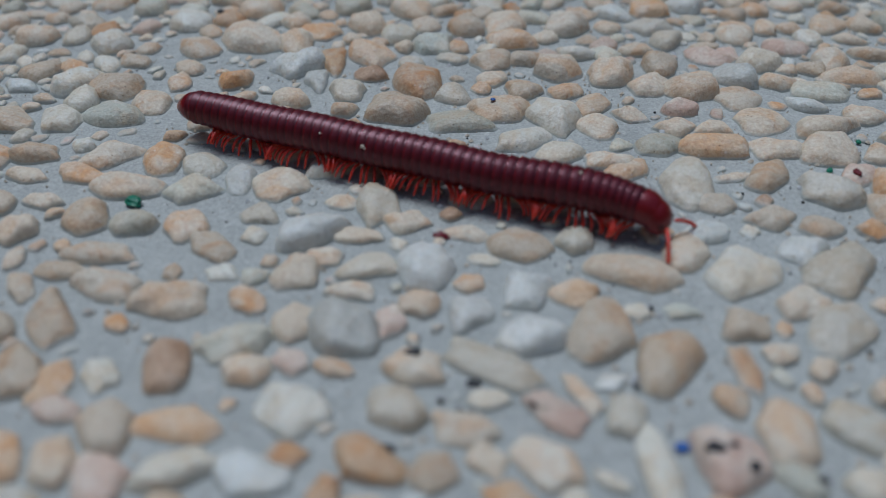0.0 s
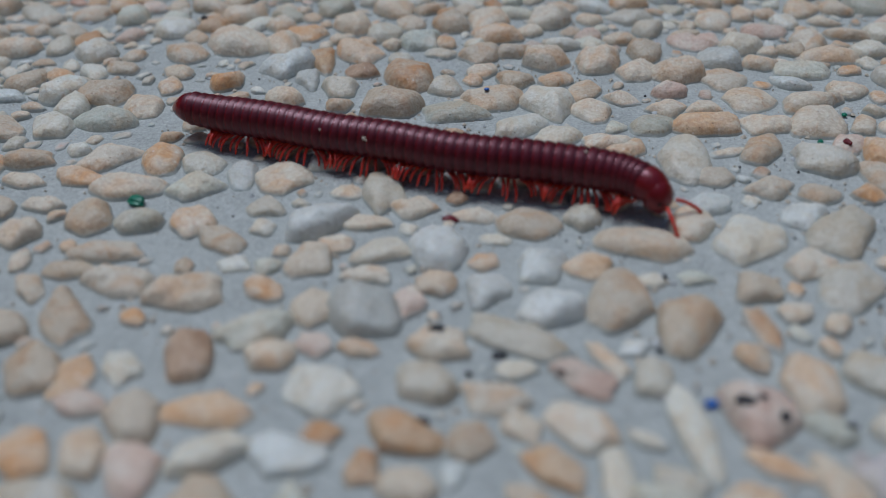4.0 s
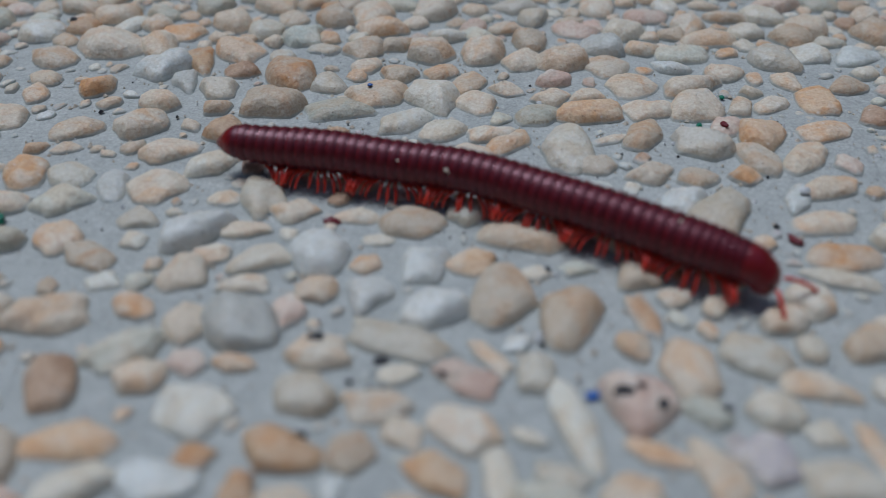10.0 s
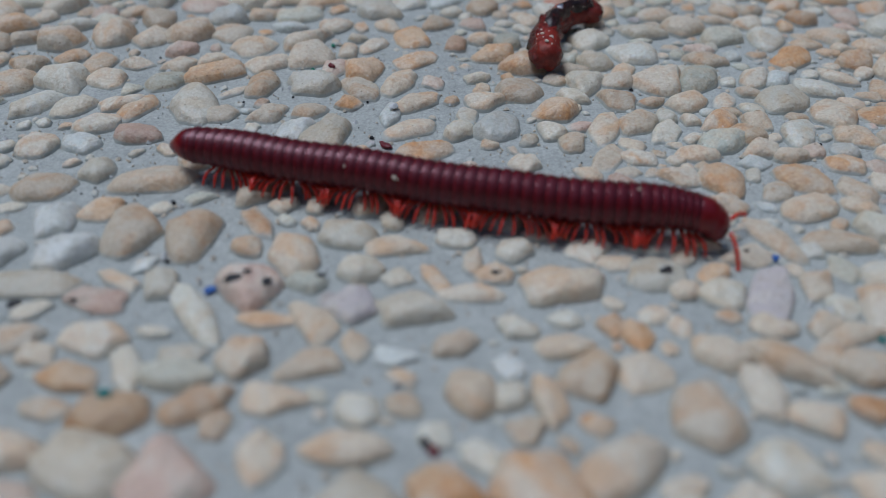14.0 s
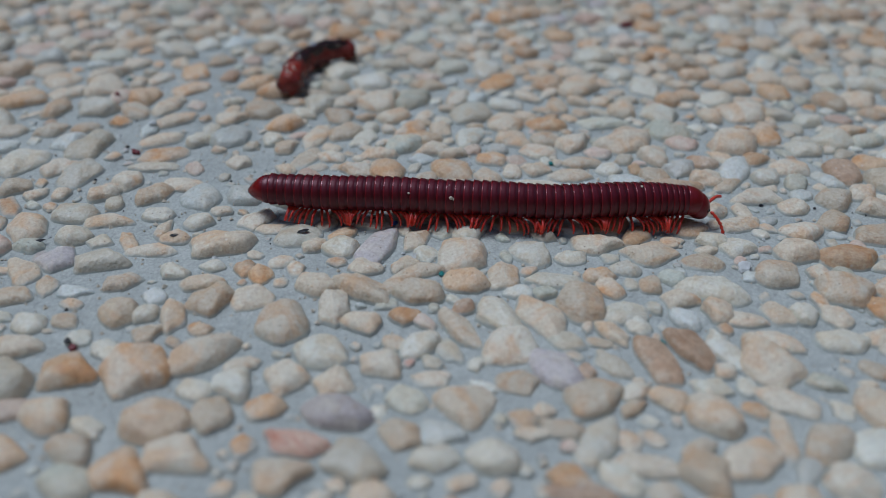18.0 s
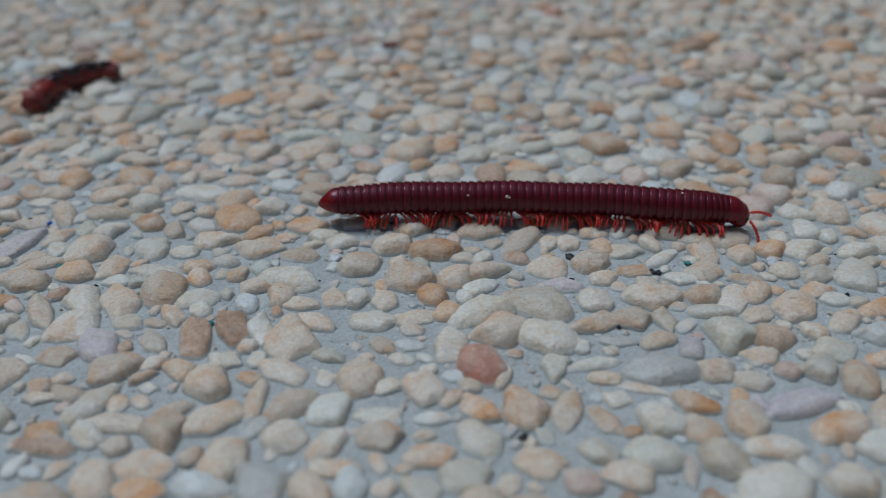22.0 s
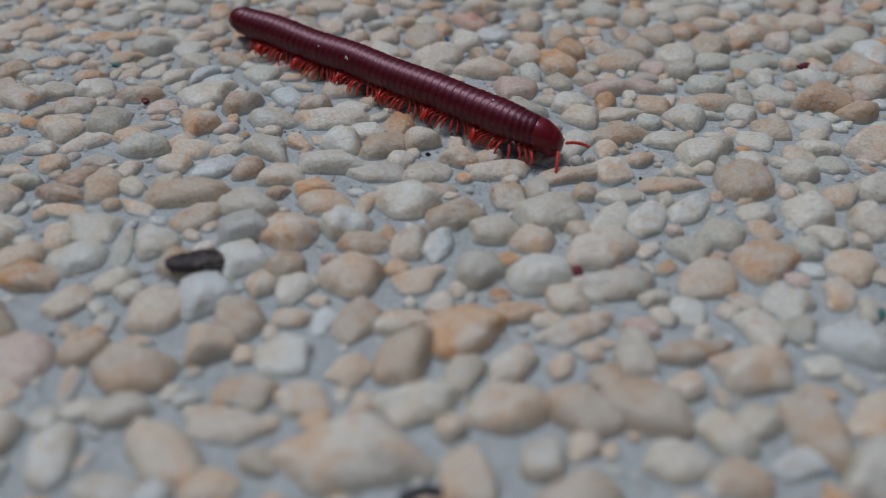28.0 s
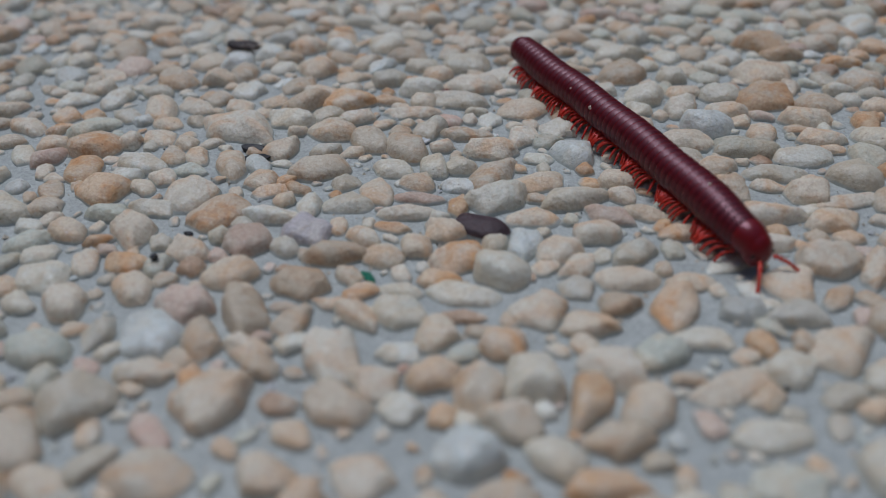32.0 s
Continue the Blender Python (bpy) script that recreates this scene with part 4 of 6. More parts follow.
stone(240.7, -97.4, 5.2, 3.4, 28, "T")
stone(145.9, -25.6, 4.1, 2.5, 167, "W")
stone(119.9, -17.4, 2.8, 2.1, 151, "W")
stone(47.5, 46.8, 6.3, 3.7, 99, "S")
stone(77.2, 9.4, 3.7, 2.3, 158, "W")
stone(187.9, -57.0, 5.3, 3.1, 2, "W")
stone(202.0, -60.5, 7.1, 2.4, 4, "T")
stone(223.2, -99.4, 4.5, 2.4, 169, "T")
stone(86.4, -0.4, 3.4, 2.4, 146, "W")
stone(62.0, 14.3, 2.5, 1.9, 126, "T")
stone(54.2, 37.3, 3.4, 2.1, 156, "T")
stone(55.3, 15.1, 5.3, 3.7, 158, "W")
stone(66.2, 40.5, 4.1, 1.9, 170, "W")
stone(167.0, -51.4, 5.1, 3.0, 35, "S")
stone(220.1, -117.8, 4.5, 3.1, 13, "T")
stone(194.1, -121.1, 2.7, 1.4, 2, "B")
stone(127.2, 8.9, 3.2, 2.9, 114, "T")
stone(182.8, -8.2, 5.6, 3.2, 175, "T")
stone(126.0, -19.9, 4.0, 2.6, 140, "O")
stone(141.4, -44.7, 3.0, 2.1, 179, "O")
stone(150.6, -47.0, 3.8, 2.5, 156, "T")
stone(135.5, -23.0, 6.5, 3.4, 1, "V")
stone(120.5, -12.3, 5.1, 1.7, 177, "G")
stone(29.0, 24.3, 5.7, 2.7, 162, "T")
stone(36.8, 21.5, 3.0, 2.3, 121, "W")
stone(136.1, -43.1, 4.7, 3.0, 147, "W")
stone(162.6, -49.8, 3.8, 3.0, 158, "T")
stone(195.3, -58.0, 6.3, 3.0, 170, "T")
stone(165.9, -71.7, 5.2, 4.3, 76, "S")
stone(159.7, -70.1, 2.7, 2.4, 128, "W")
stone(184.8, -103.5, 3.7, 2.1, 35, "O")
stone(200.3, -101.6, 5.1, 1.7, 6, "P")
stone(208.5, -100.5, 5.6, 4.1, 33, "W")
stone(235.1, -97.2, 6.3, 3.9, 18, "T")
stone(111.4, -15.7, 4.8, 3.7, 109, "O")
stone(107.4, -14.4, 3.7, 2.8, 119, "O")
stone(79.8, 1.2, 2.5, 1.9, 1, "T")
stone(154.8, -47.5, 3.2, 2.1, 171, "T")
stone(116.5, -11.4, 3.7, 2.5, 52, "G")
stone(74.8, 34.6, 6.0, 3.0, 153, "T")
stone(18.6, 34.3, 4.8, 2.9, 157, "G")
stone(21.7, 64.6, 5.4, 3.6, 75, "T")
stone(1.6, 42.3, 4.4, 3.8, 4, "W")
stone(178.4, -53.3, 6.8, 3.6, 156, "W")
stone(206.6, -60.4, 4.4, 4.2, 7, "T")
stone(200.9, -120.8, 4.2, 2.9, 152, "T")
stone(76.5, 1.8, 5.0, 4.1, 13, "T")
stone(115.0, -17.5, 4.9, 2.7, 49, "T")
stone(11.2, 36.0, 4.2, 2.9, 144, "O")
stone(7.1, 62.8, 5.5, 4.1, 179, "T")
stone(-5.9, 40.9, 5.0, 4.4, 157, "W")
stone(196.0, -101.2, 4.8, 3.6, 114, "T")
stone(185.9, -123.0, 5.6, 3.7, 169, "P")
stone(239.6, -116.2, 6.0, 3.9, 59, "T")
stone(228.9, -117.5, 5.3, 2.5, 11, "W")
stone(98.5, -12.5, 4.6, 2.2, 155, "W")
stone(166.1, -33.9, 6.6, 4.4, 21, "W")
stone(91.6, -3.9, 5.2, 2.9, 139, "T")
stone(44.9, 17.5, 6.4, 3.9, 12, "T")
stone(-6.8, 61.2, 4.1, 2.4, 6, "T")
stone(216.3, -98.1, 6.1, 3.9, 33, "W")
stone(226.9, -96.8, 5.4, 4.2, 28, "G")
stone(102.1, 31.9, 7.7, 2.6, 161, "O")
stone(153.3, -30.3, 4.6, 3.6, 11, "W")
stone(111.2, -10.9, 3.2, 1.7, 53, "T")
stone(105.2, 21.8, 4.9, 2.7, 172, "T")
stone(60.1, 11.6, 4.0, 3.0, 131, "T")
stone(68.2, 42.2, 4.1, 3.0, 14, "T")
stone(-28.1, 58.5, 4.1, 3.2, 33, "G")
stone(-23.2, 59.2, 4.8, 3.7, 144, "O")
stone(-11.4, 61.0, 5.8, 4.6, 47, "S")
stone(12.1, 64.5, 4.2, 3.0, 83, "W")
stone(32.1, 67.4, 4.4, 3.1, 47, "S")
stone(191.6, -55.0, 3.6, 2.7, 4, "O")
stone(190.7, -79.6, 4.3, 2.5, 175, "O")
stone(183.3, -101.8, 3.8, 2.8, 51, "T")
stone(172.1, -103.2, 3.8, 2.6, 148, "T")
stone(191.4, -122.9, 5.8, 3.9, 125, "T")
stone(129.5, -23.3, 4.4, 3.7, 75, "T")
stone(121.9, -20.9, 4.3, 3.7, 141, "W")
stone(117.6, -19.6, 4.3, 2.1, 106, "T")
stone(141.9, -27.1, 5.8, 3.4, 61, "T")
stone(95.3, -6.0, 2.3, 2.0, 115, "W")
stone(97.5, 34.6, 4.2, 3.3, 163, "S")
stone(-32.7, 58.3, 4.7, 4.0, 148, "T")
stone(2.7, 63.6, 3.9, 2.2, 9, "T")
stone(154.7, -70.3, 4.2, 2.9, 54, "T")
stone(195.7, -122.6, 4.1, 3.0, 80, "T")
stone(148.3, -29.6, 4.4, 3.3, 178, "W")
stone(158.2, -32.6, 5.5, 3.5, 175, "T")
stone(110.7, 26.3, 5.9, 3.2, 172, "T")
stone(81.7, 40.8, 5.2, 2.8, 80, "T")
stone(107.5, 31.9, 4.3, 3.3, 170, "T")
stone(159.3, -45.8, 5.0, 3.7, 157, "G")
stone(204.2, -98.2, 4.0, 2.2, 6, "S")
stone(200.0, -98.6, 3.7, 3.2, 174, "T")
stone(164.2, -46.7, 4.2, 3.3, 159, "T")
stone(84.5, -3.2, 4.7, 4.1, 145, "T")
stone(92.0, 38.0, 5.3, 2.8, 160, "T")
stone(101.8, 34.7, 3.6, 3.3, 8, "T")
stone(-22.2, 36.9, 3.6, 2.4, 166, "P")
stone(42.7, 68.4, 4.7, 2.2, 68, "S")
stone(144.9, -41.7, 4.2, 3.0, 18, "T")
stone(172.2, -48.5, 6.1, 3.5, 124, "W")
stone(143.0, -67.8, 4.9, 3.3, 147, "T")
stone(161.7, -72.8, 5.5, 4.3, 85, "T")
stone(243.3, -92.8, 7.2, 2.4, 31, "T")
stone(86.5, 36.3, 7.3, 3.8, 154, "W")
stone(80.1, 38.6, 3.5, 2.4, 139, "T")
stone(39.2, 17.9, 6.1, 5.6, 91, "O")
stone(-3.2, 64.1, 4.2, 3.0, 6, "T")
stone(184.1, -50.9, 5.6, 3.6, 29, "T")
stone(218.0, -59.3, 6.8, 4.3, 23, "W")
stone(207.9, -121.9, 4.1, 3.5, 106, "T")
stone(136.3, -26.8, 5.6, 3.2, 9, "O")
stone(79.1, -2.0, 2.2, 1.4, 148, "W")
stone(98.4, -15.2, 4.2, 3.0, 163, "T")
stone(123.0, -17.0, 4.5, 1.5, 146, "T")
stone(78.1, 44.4, 6.2, 4.0, 138, "O")
stone(88.4, 40.9, 3.6, 2.9, 154, "T")
stone(105.4, 35.0, 3.6, 3.2, 177, "S")
stone(112.2, 32.7, 6.1, 3.6, 38, "S")
stone(97.2, 37.9, 3.2, 2.9, 163, "W")
stone(-17.1, 62.5, 3.5, 2.9, 145, "W")
stone(23.8, 68.6, 4.3, 3.1, 25, "S")
stone(141.4, -39.7, 4.7, 3.3, 143, "T")
stone(180.3, -49.4, 4.2, 3.8, 24, "W")
stone(175.0, -76.9, 3.5, 1.7, 65, "S")
stone(181.3, -78.6, 4.2, 3.0, 179, "T")
stone(212.2, -95.7, 5.7, 3.4, 31, "T")
stone(168.5, -101.2, 5.5, 3.5, 168, "W")
stone(239.5, -92.3, 4.4, 3.9, 21, "T")
stone(63.7, 8.5, 3.2, 2.1, 164, "T")
stone(203.9, -54.9, 7.4, 3.6, 41, "W")
stone(106.3, -18.1, 4.5, 3.3, 134, "W")
stone(119.0, 31.2, 4.9, 3.9, 4, "T")
stone(94.6, 29.2, 4.3, 3.2, 26, "W")
stone(51.9, 12.7, 4.2, 3.4, 79, "T")
stone(24.6, 30.2, 4.7, 2.7, 153, "T")
stone(-12.4, 37.7, 5.9, 3.1, 11, "O")
stone(175.4, -47.6, 3.6, 2.2, 121, "O")
stone(200.3, -53.8, 4.8, 3.4, 5, "T")
stone(168.4, -75.5, 4.8, 3.8, 125, "T")
stone(177.5, -77.9, 5.4, 3.1, 61, "T")
stone(188.6, -98.2, 6.1, 4.3, 38, "T")
stone(-38.3, 60.1, 4.2, 2.0, 0, "T")
stone(168.2, -45.6, 2.6, 2.0, 162, "T")
stone(71.9, -0.6, 3.4, 2.0, 144, "T")
stone(33.8, 19.0, 4.7, 4.1, 161, "O")
stone(46.1, 70.4, 6.1, 3.1, 20, "T")
stone(194.2, -82.7, 5.8, 2.4, 12, "T")
stone(207.0, -95.4, 6.5, 4.3, 76, "T")
stone(180.9, -98.6, 3.8, 2.7, 132, "S")
stone(177.9, -99.0, 6.0, 3.3, 119, "T")
stone(213.5, -122.0, 3.9, 3.4, 13, "O")
stone(144.9, -30.9, 4.8, 4.1, 99, "T")
stone(69.4, -0.2, 3.0, 1.6, 170, "T")
stone(42.4, 49.2, 5.0, 3.1, 52, "T")
stone(55.6, 10.7, 3.4, 3.2, 156, "T")
stone(19.4, 31.0, 4.8, 2.9, 22, "O")
stone(9.5, 33.7, 3.5, 1.9, 155, "T")
stone(33.8, 71.5, 4.2, 2.7, 26, "T")
stone(-17.7, 36.3, 5.0, 3.7, 148, "T")
stone(214.5, -56.1, 4.8, 3.1, 10, "W")
stone(186.0, -80.8, 6.0, 5.3, 20, "O")
stone(220.7, -93.1, 4.7, 3.9, 24, "T")
stone(196.1, -96.2, 4.9, 3.1, 3, "W")
stone(235.4, -119.5, 4.8, 3.3, 36, "W")
stone(161.0, -36.4, 4.0, 2.7, 28, "P")
stone(88.6, -7.0, 5.5, 1.8, 74, "T")
stone(-6.5, 66.1, 5.3, 4.3, 110, "W")
stone(150.4, -39.7, 4.8, 3.9, 136, "T")
stone(129.5, -26.9, 5.1, 2.6, 162, "T")
stone(138.0, -29.6, 3.8, 3.5, 35, "W")
stone(91.9, -8.6, 4.9, 3.3, 24, "T")
stone(47.4, 13.1, 3.9, 3.1, 89, "W")
stone(-10.1, 66.1, 3.3, 2.1, 3, "T")
stone(29.8, 71.9, 4.4, 3.0, 25, "T")
stone(209.8, -53.8, 6.1, 3.4, 176, "T")
stone(203.3, -94.3, 3.3, 2.8, 1, "W")
stone(119.7, -24.2, 4.4, 3.8, 139, "G")
stone(101.4, -18.5, 4.3, 2.6, 171, "O")
stone(115.4, -22.9, 3.3, 2.7, 124, "W")
stone(151.0, -34.0, 4.3, 3.0, 179, "T")
stone(13.6, 31.8, 5.3, 3.6, 0, "O")
stone(148.4, -71.6, 6.7, 4.4, 136, "T")
stone(45.5, 50.6, 4.6, 2.7, 153, "T")
stone(28.5, 19.4, 5.5, 4.9, 132, "W")
stone(44.2, 13.6, 3.3, 2.3, 151, "W")
stone(-31.6, 64.0, 7.2, 3.5, 14, "T")
stone(-25.3, 64.9, 5.0, 3.5, 24, "G")
stone(97.4, -17.8, 2.7, 1.4, 102, "T")
stone(235.9, -88.9, 6.4, 2.8, 11, "W")
stone(165.3, -41.0, 5.2, 3.8, 84, "O")
stone(155.3, -38.5, 5.2, 4.3, 141, "G")
stone(184.8, -127.3, 6.5, 4.4, 131, "S")
stone(205.3, -124.6, 3.6, 2.3, 4, "W")
stone(110.0, -22.2, 4.6, 3.0, 151, "T")
stone(124.5, -26.9, 4.0, 3.7, 101, "W")
stone(24.8, 73.3, 3.8, 3.0, 41, "T")
stone(0.5, 37.6, 5.1, 3.3, 164, "O")
stone(-4.7, 36.8, 3.2, 2.0, 4, "O")
stone(179.4, -43.8, 7.0, 3.8, 167, "T")
stone(143.4, -35.0, 5.0, 2.2, 162, "T")
stone(230.5, -88.7, 4.5, 3.5, 36, "T")
stone(189.3, -126.9, 4.3, 3.1, 144, "T")
stone(222.7, -122.6, 5.1, 3.8, 168, "T")
stone(103.5, -14.4, 3.5, 1.6, 161, "W")
stone(85.0, -8.2, 5.3, 3.6, 23, "T")
stone(61.1, 6.7, 3.8, 2.8, 139, "G")
stone(108.8, 30.0, 4.6, 2.2, 19, "T")
stone(20.7, 28.9, 2.7, 2.1, 92, "O")
stone(-17.4, 67.6, 5.8, 4.8, 163, "T")
stone(-43.0, 63.9, 4.4, 2.3, 177, "T")
stone(173.1, -41.7, 5.7, 3.6, 166, "W")
stone(211.2, -90.5, 3.4, 2.1, 8, "W")
stone(170.7, -95.6, 3.2, 2.2, 156, "T")
stone(121.7, -26.7, 3.9, 1.3, 64, "P")
stone(78.8, -0.2, 2.4, 1.7, 22, "T")
stone(-37.9, 65.2, 5.7, 2.9, 169, "O")
stone(-21.4, 67.6, 5.2, 2.7, 115, "S")
stone(140.0, -70.7, 5.3, 3.7, 116, "T")
stone(196.5, -91.8, 6.6, 4.2, 126, "T")
stone(215.4, -89.2, 5.0, 4.2, 150, "S")
stone(76.9, -6.2, 5.1, 2.6, 153, "T")
stone(65.5, 4.4, 4.8, 4.3, 124, "T")
stone(61.1, 52.9, 5.5, 2.8, 41, "T")
stone(5.6, 37.7, 3.4, 2.9, 62, "T")
stone(45.6, 75.5, 6.3, 3.4, 48, "T")
stone(40.6, 75.3, 6.1, 3.5, 116, "T")
stone(166.8, -95.0, 4.9, 3.0, 170, "T")
stone(193.5, -127.1, 4.5, 2.4, 167, "T")
stone(103.6, -21.6, 4.0, 3.5, 158, "G")
stone(206.0, -89.7, 5.8, 4.1, 171, "T")
stone(138.8, -32.8, 3.0, 2.2, 57, "W")
stone(88.3, -3.6, 2.6, 1.8, 146, "O")
stone(212.5, -49.3, 5.0, 2.8, 176, "T")
stone(145.8, -72.8, 4.0, 2.2, 108, "W")
stone(165.9, -78.2, 3.9, 3.8, 66, "T")
stone(200.3, -126.5, 6.3, 4.4, 119, "T")
stone(230.8, -122.6, 6.6, 3.0, 35, "T")
stone(66.6, 47.9, 4.2, 2.8, 159, "T")
stone(182.1, -41.3, 4.4, 2.8, 170, "W")
stone(191.5, -90.7, 5.4, 3.8, 135, "T")
stone(80.4, -8.5, 4.5, 3.6, 105, "T")
stone(55.2, 7.0, 5.5, 3.7, 141, "V")
stone(77.4, 50.4, 4.3, 2.9, 29, "T")
stone(21.8, 76.1, 7.6, 5.1, 85, "W")
stone(-11.2, 34.3, 4.9, 3.2, 34, "W")
stone(-19.6, 33.0, 4.0, 3.1, 135, "T")
stone(178.1, -39.6, 3.8, 3.1, 171, "O")
stone(156.6, -76.3, 3.8, 3.3, 69, "O")
stone(180.7, -82.8, 5.8, 3.7, 52, "T")
stone(233.5, -122.8, 3.2, 2.2, 57, "T")
stone(170.3, -37.5, 5.0, 3.6, 38, "T")
stone(-26.4, 69.5, 4.6, 3.4, 166, "W")
stone(133.0, -32.1, 3.8, 3.6, 35, "T")
stone(160.3, -40.6, 3.1, 1.7, 172, "T")
stone(53.0, 54.2, 3.3, 2.8, 137, "T")
stone(-6.8, 34.8, 5.0, 3.3, 1, "S")
stone(207.6, -46.1, 4.7, 3.4, 15, "W")
stone(171.8, -80.6, 4.5, 4.0, 9, "W")
stone(216.5, -125.2, 5.1, 4.4, 77, "W")
stone(99.9, -21.9, 3.6, 2.5, 118, "W")
stone(90.6, -12.6, 4.2, 3.2, 146, "T")
stone(74.1, 52.4, 5.3, 3.6, 6, "G")
stone(-36.5, 68.8, 6.0, 3.7, 40, "T")
stone(-30.7, 69.7, 5.4, 3.6, 114, "O")
stone(-44.1, 67.7, 4.4, 3.6, 9, "T")
stone(188.3, -85.4, 4.4, 2.7, 41, "T")
stone(175.0, -91.0, 9.5, 5.2, 166, "T")
stone(186.4, -89.6, 5.5, 4.3, 166, "T")
stone(194.6, -88.5, 3.2, 2.7, 123, "T")
stone(211.5, -86.4, 3.5, 2.7, 10, "G")
stone(188.3, -129.0, 3.1, 1.9, 173, "T")
stone(208.8, -126.4, 4.1, 3.5, 76, "T")
stone(69.5, 1.3, 2.9, 2.0, 153, "T")
stone(223.0, -48.9, 7.1, 3.5, 7, "T")
stone(26.5, 78.5, 3.9, 1.5, 30, "T")
stone(29.8, 79.0, 5.4, 3.4, 69, "T")
stone(201.8, -87.0, 5.9, 2.3, 6, "T")
stone(208.5, -86.2, 5.6, 3.2, 86, "T")
stone(166.1, -91.5, 4.1, 2.6, 170, "T")
stone(126.9, -31.1, 6.9, 4.7, 7, "W")
stone(64.5, 52.1, 3.6, 2.6, 157, "T")
stone(83.9, 45.5, 4.0, 3.2, 172, "O")
stone(29.3, 15.6, 4.5, 2.6, 165, "P")
stone(45.1, 9.9, 3.9, 3.3, 113, "T")
stone(7.4, 30.3, 4.6, 3.0, 144, "T")
stone(6.2, 71.3, 4.5, 3.7, 94, "T")
stone(152.0, -76.1, 5.4, 4.8, 99, "P")
stone(93.8, -14.8, 4.3, 2.6, 34, "T")
stone(71.0, -7.1, 5.4, 2.2, 156, "B")
stone(10.3, 70.8, 4.3, 3.1, 141, "S")
stone(39.0, 81.5, 4.4, 2.9, 54, "P")
stone(42.1, 79.9, 5.7, 4.4, 88, "O")
stone(176.3, -82.9, 3.5, 2.9, 34, "T")
stone(197.7, -86.3, 5.0, 3.0, 80, "W")
stone(195.5, -128.8, 3.1, 2.5, 152, "T")
stone(70.6, 51.4, 4.3, 2.8, 160, "T")
stone(32.6, 13.9, 4.3, 3.5, 139, "T")
stone(69.7, 56.0, 4.4, 3.0, 44, "W")
stone(23.3, 25.5, 4.9, 2.6, 86, "T")
stone(212.6, -126.9, 4.9, 3.5, 95, "T")
stone(14.3, 78.8, 5.3, 2.7, 11, "T")
stone(62.5, 2.1, 3.8, 2.6, 145, "S")
stone(90.7, 45.4, 4.8, 3.3, 169, "T")
stone(40.5, 10.7, 5.4, 4.5, 155, "O")
stone(-15.6, 32.0, 4.7, 3.6, 139, "P")
stone(213.2, -43.2, 5.6, 3.1, 176, "P")
stone(204.5, -128.1, 4.0, 3.2, 177, "T")
stone(108.1, -26.5, 3.9, 2.7, 146, "T")
stone(48.6, 62.5, 3.6, 2.9, 64, "W")
stone(135.8, -35.3, 4.9, 4.2, 49, "G")
stone(59.5, 2.8, 3.9, 2.9, 121, "T")
stone(12.6, 27.9, 7.0, 4.6, 149, "W")
stone(9.1, 79.0, 4.7, 3.6, 15, "W")
stone(220.7, -126.3, 5.9, 2.9, 86, "O")
stone(103.6, -25.6, 5.2, 4.8, 102, "T")
stone(52.9, 62.3, 5.9, 4.4, 62, "S")
stone(64.2, 59.3, 6.9, 3.0, 54, "T")
stone(160.7, -79.7, 6.1, 4.3, 169, "T")
stone(85.3, -13.6, 4.7, 4.1, 82, "T")
stone(102.3, 43.7, 6.7, 4.9, 3, "T")
stone(35.7, 11.7, 2.8, 2.1, 128, "W")
stone(68.0, 59.0, 5.0, 3.7, 43, "T")
stone(187.0, -131.1, 4.6, 2.7, 12, "T")
stone(225.3, -126.1, 5.0, 3.7, 67, "T")
stone(96.2, 46.2, 5.0, 3.9, 33, "T")
stone(117.4, -30.4, 4.5, 2.8, 157, "B")
stone(120.9, -31.7, 4.6, 2.8, 80, "B")
stone(51.1, 4.7, 4.7, 2.7, 148, "R")
stone(77.5, 53.3, 3.8, 3.2, 167, "T")
stone(166.7, -86.3, 5.3, 3.3, 153, "T")
stone(25.0, 83.6, 7.5, 3.9, 13, "O")
stone(79.0, -12.2, 5.1, 3.1, 159, "T")
stone(74.0, -2.9, 5.6, 2.9, 45, "W")
stone(12.1, 74.8, 4.5, 3.4, 6, "T")
stone(36.8, 85.6, 7.0, 4.5, 62, "T")
stone(31.2, 84.8, 5.6, 3.7, 22, "T")
stone(4.8, 81.0, 6.6, 3.5, 43, "W")
stone(179.3, -25.4, 5.1, 3.2, 6, "W")
stone(93.8, -17.4, 4.7, 1.9, 160, "T")
stone(1.9, 33.4, 3.9, 2.8, 6, "T")
stone(113.9, -30.4, 4.3, 2.5, 66, "T")
stone(128.9, -35.1, 4.1, 2.8, 70, "W")
stone(153.7, -42.9, 5.0, 2.5, 28, "T")
stone(60.3, 63.7, 4.8, 4.4, 105, "O")
stone(17.4, 25.3, 5.9, 5.0, 104, "P")
stone(143.3, -76.2, 4.3, 4.0, 42, "W")
stone(156.1, -79.7, 4.3, 1.5, 82, "T")
stone(192.4, -81.0, 2.5, 2.0, 175, "T")
stone(168.8, -83.9, 4.9, 3.0, 175, "T")
stone(65.6, 16.1, 2.8, 1.7, 117, "P")
stone(127.6, 0.8, 3.9, 2.3, 30, "T")
stone(61.3, -0.3, 3.9, 2.5, 7, "W")
stone(65.4, -1.7, 4.0, 3.2, 131, "W")
stone(244.1, -104.4, 6.4, 2.5, 69, "T")
stone(55.2, 1.4, 5.3, 3.7, 134, "W")
stone(86.2, 59.1, 6.9, 4.6, 31, "W")
stone(79.8, 60.8, 4.7, 2.1, 52, "T")
stone(15.9, 77.2, 5.7, 3.1, 57, "O")
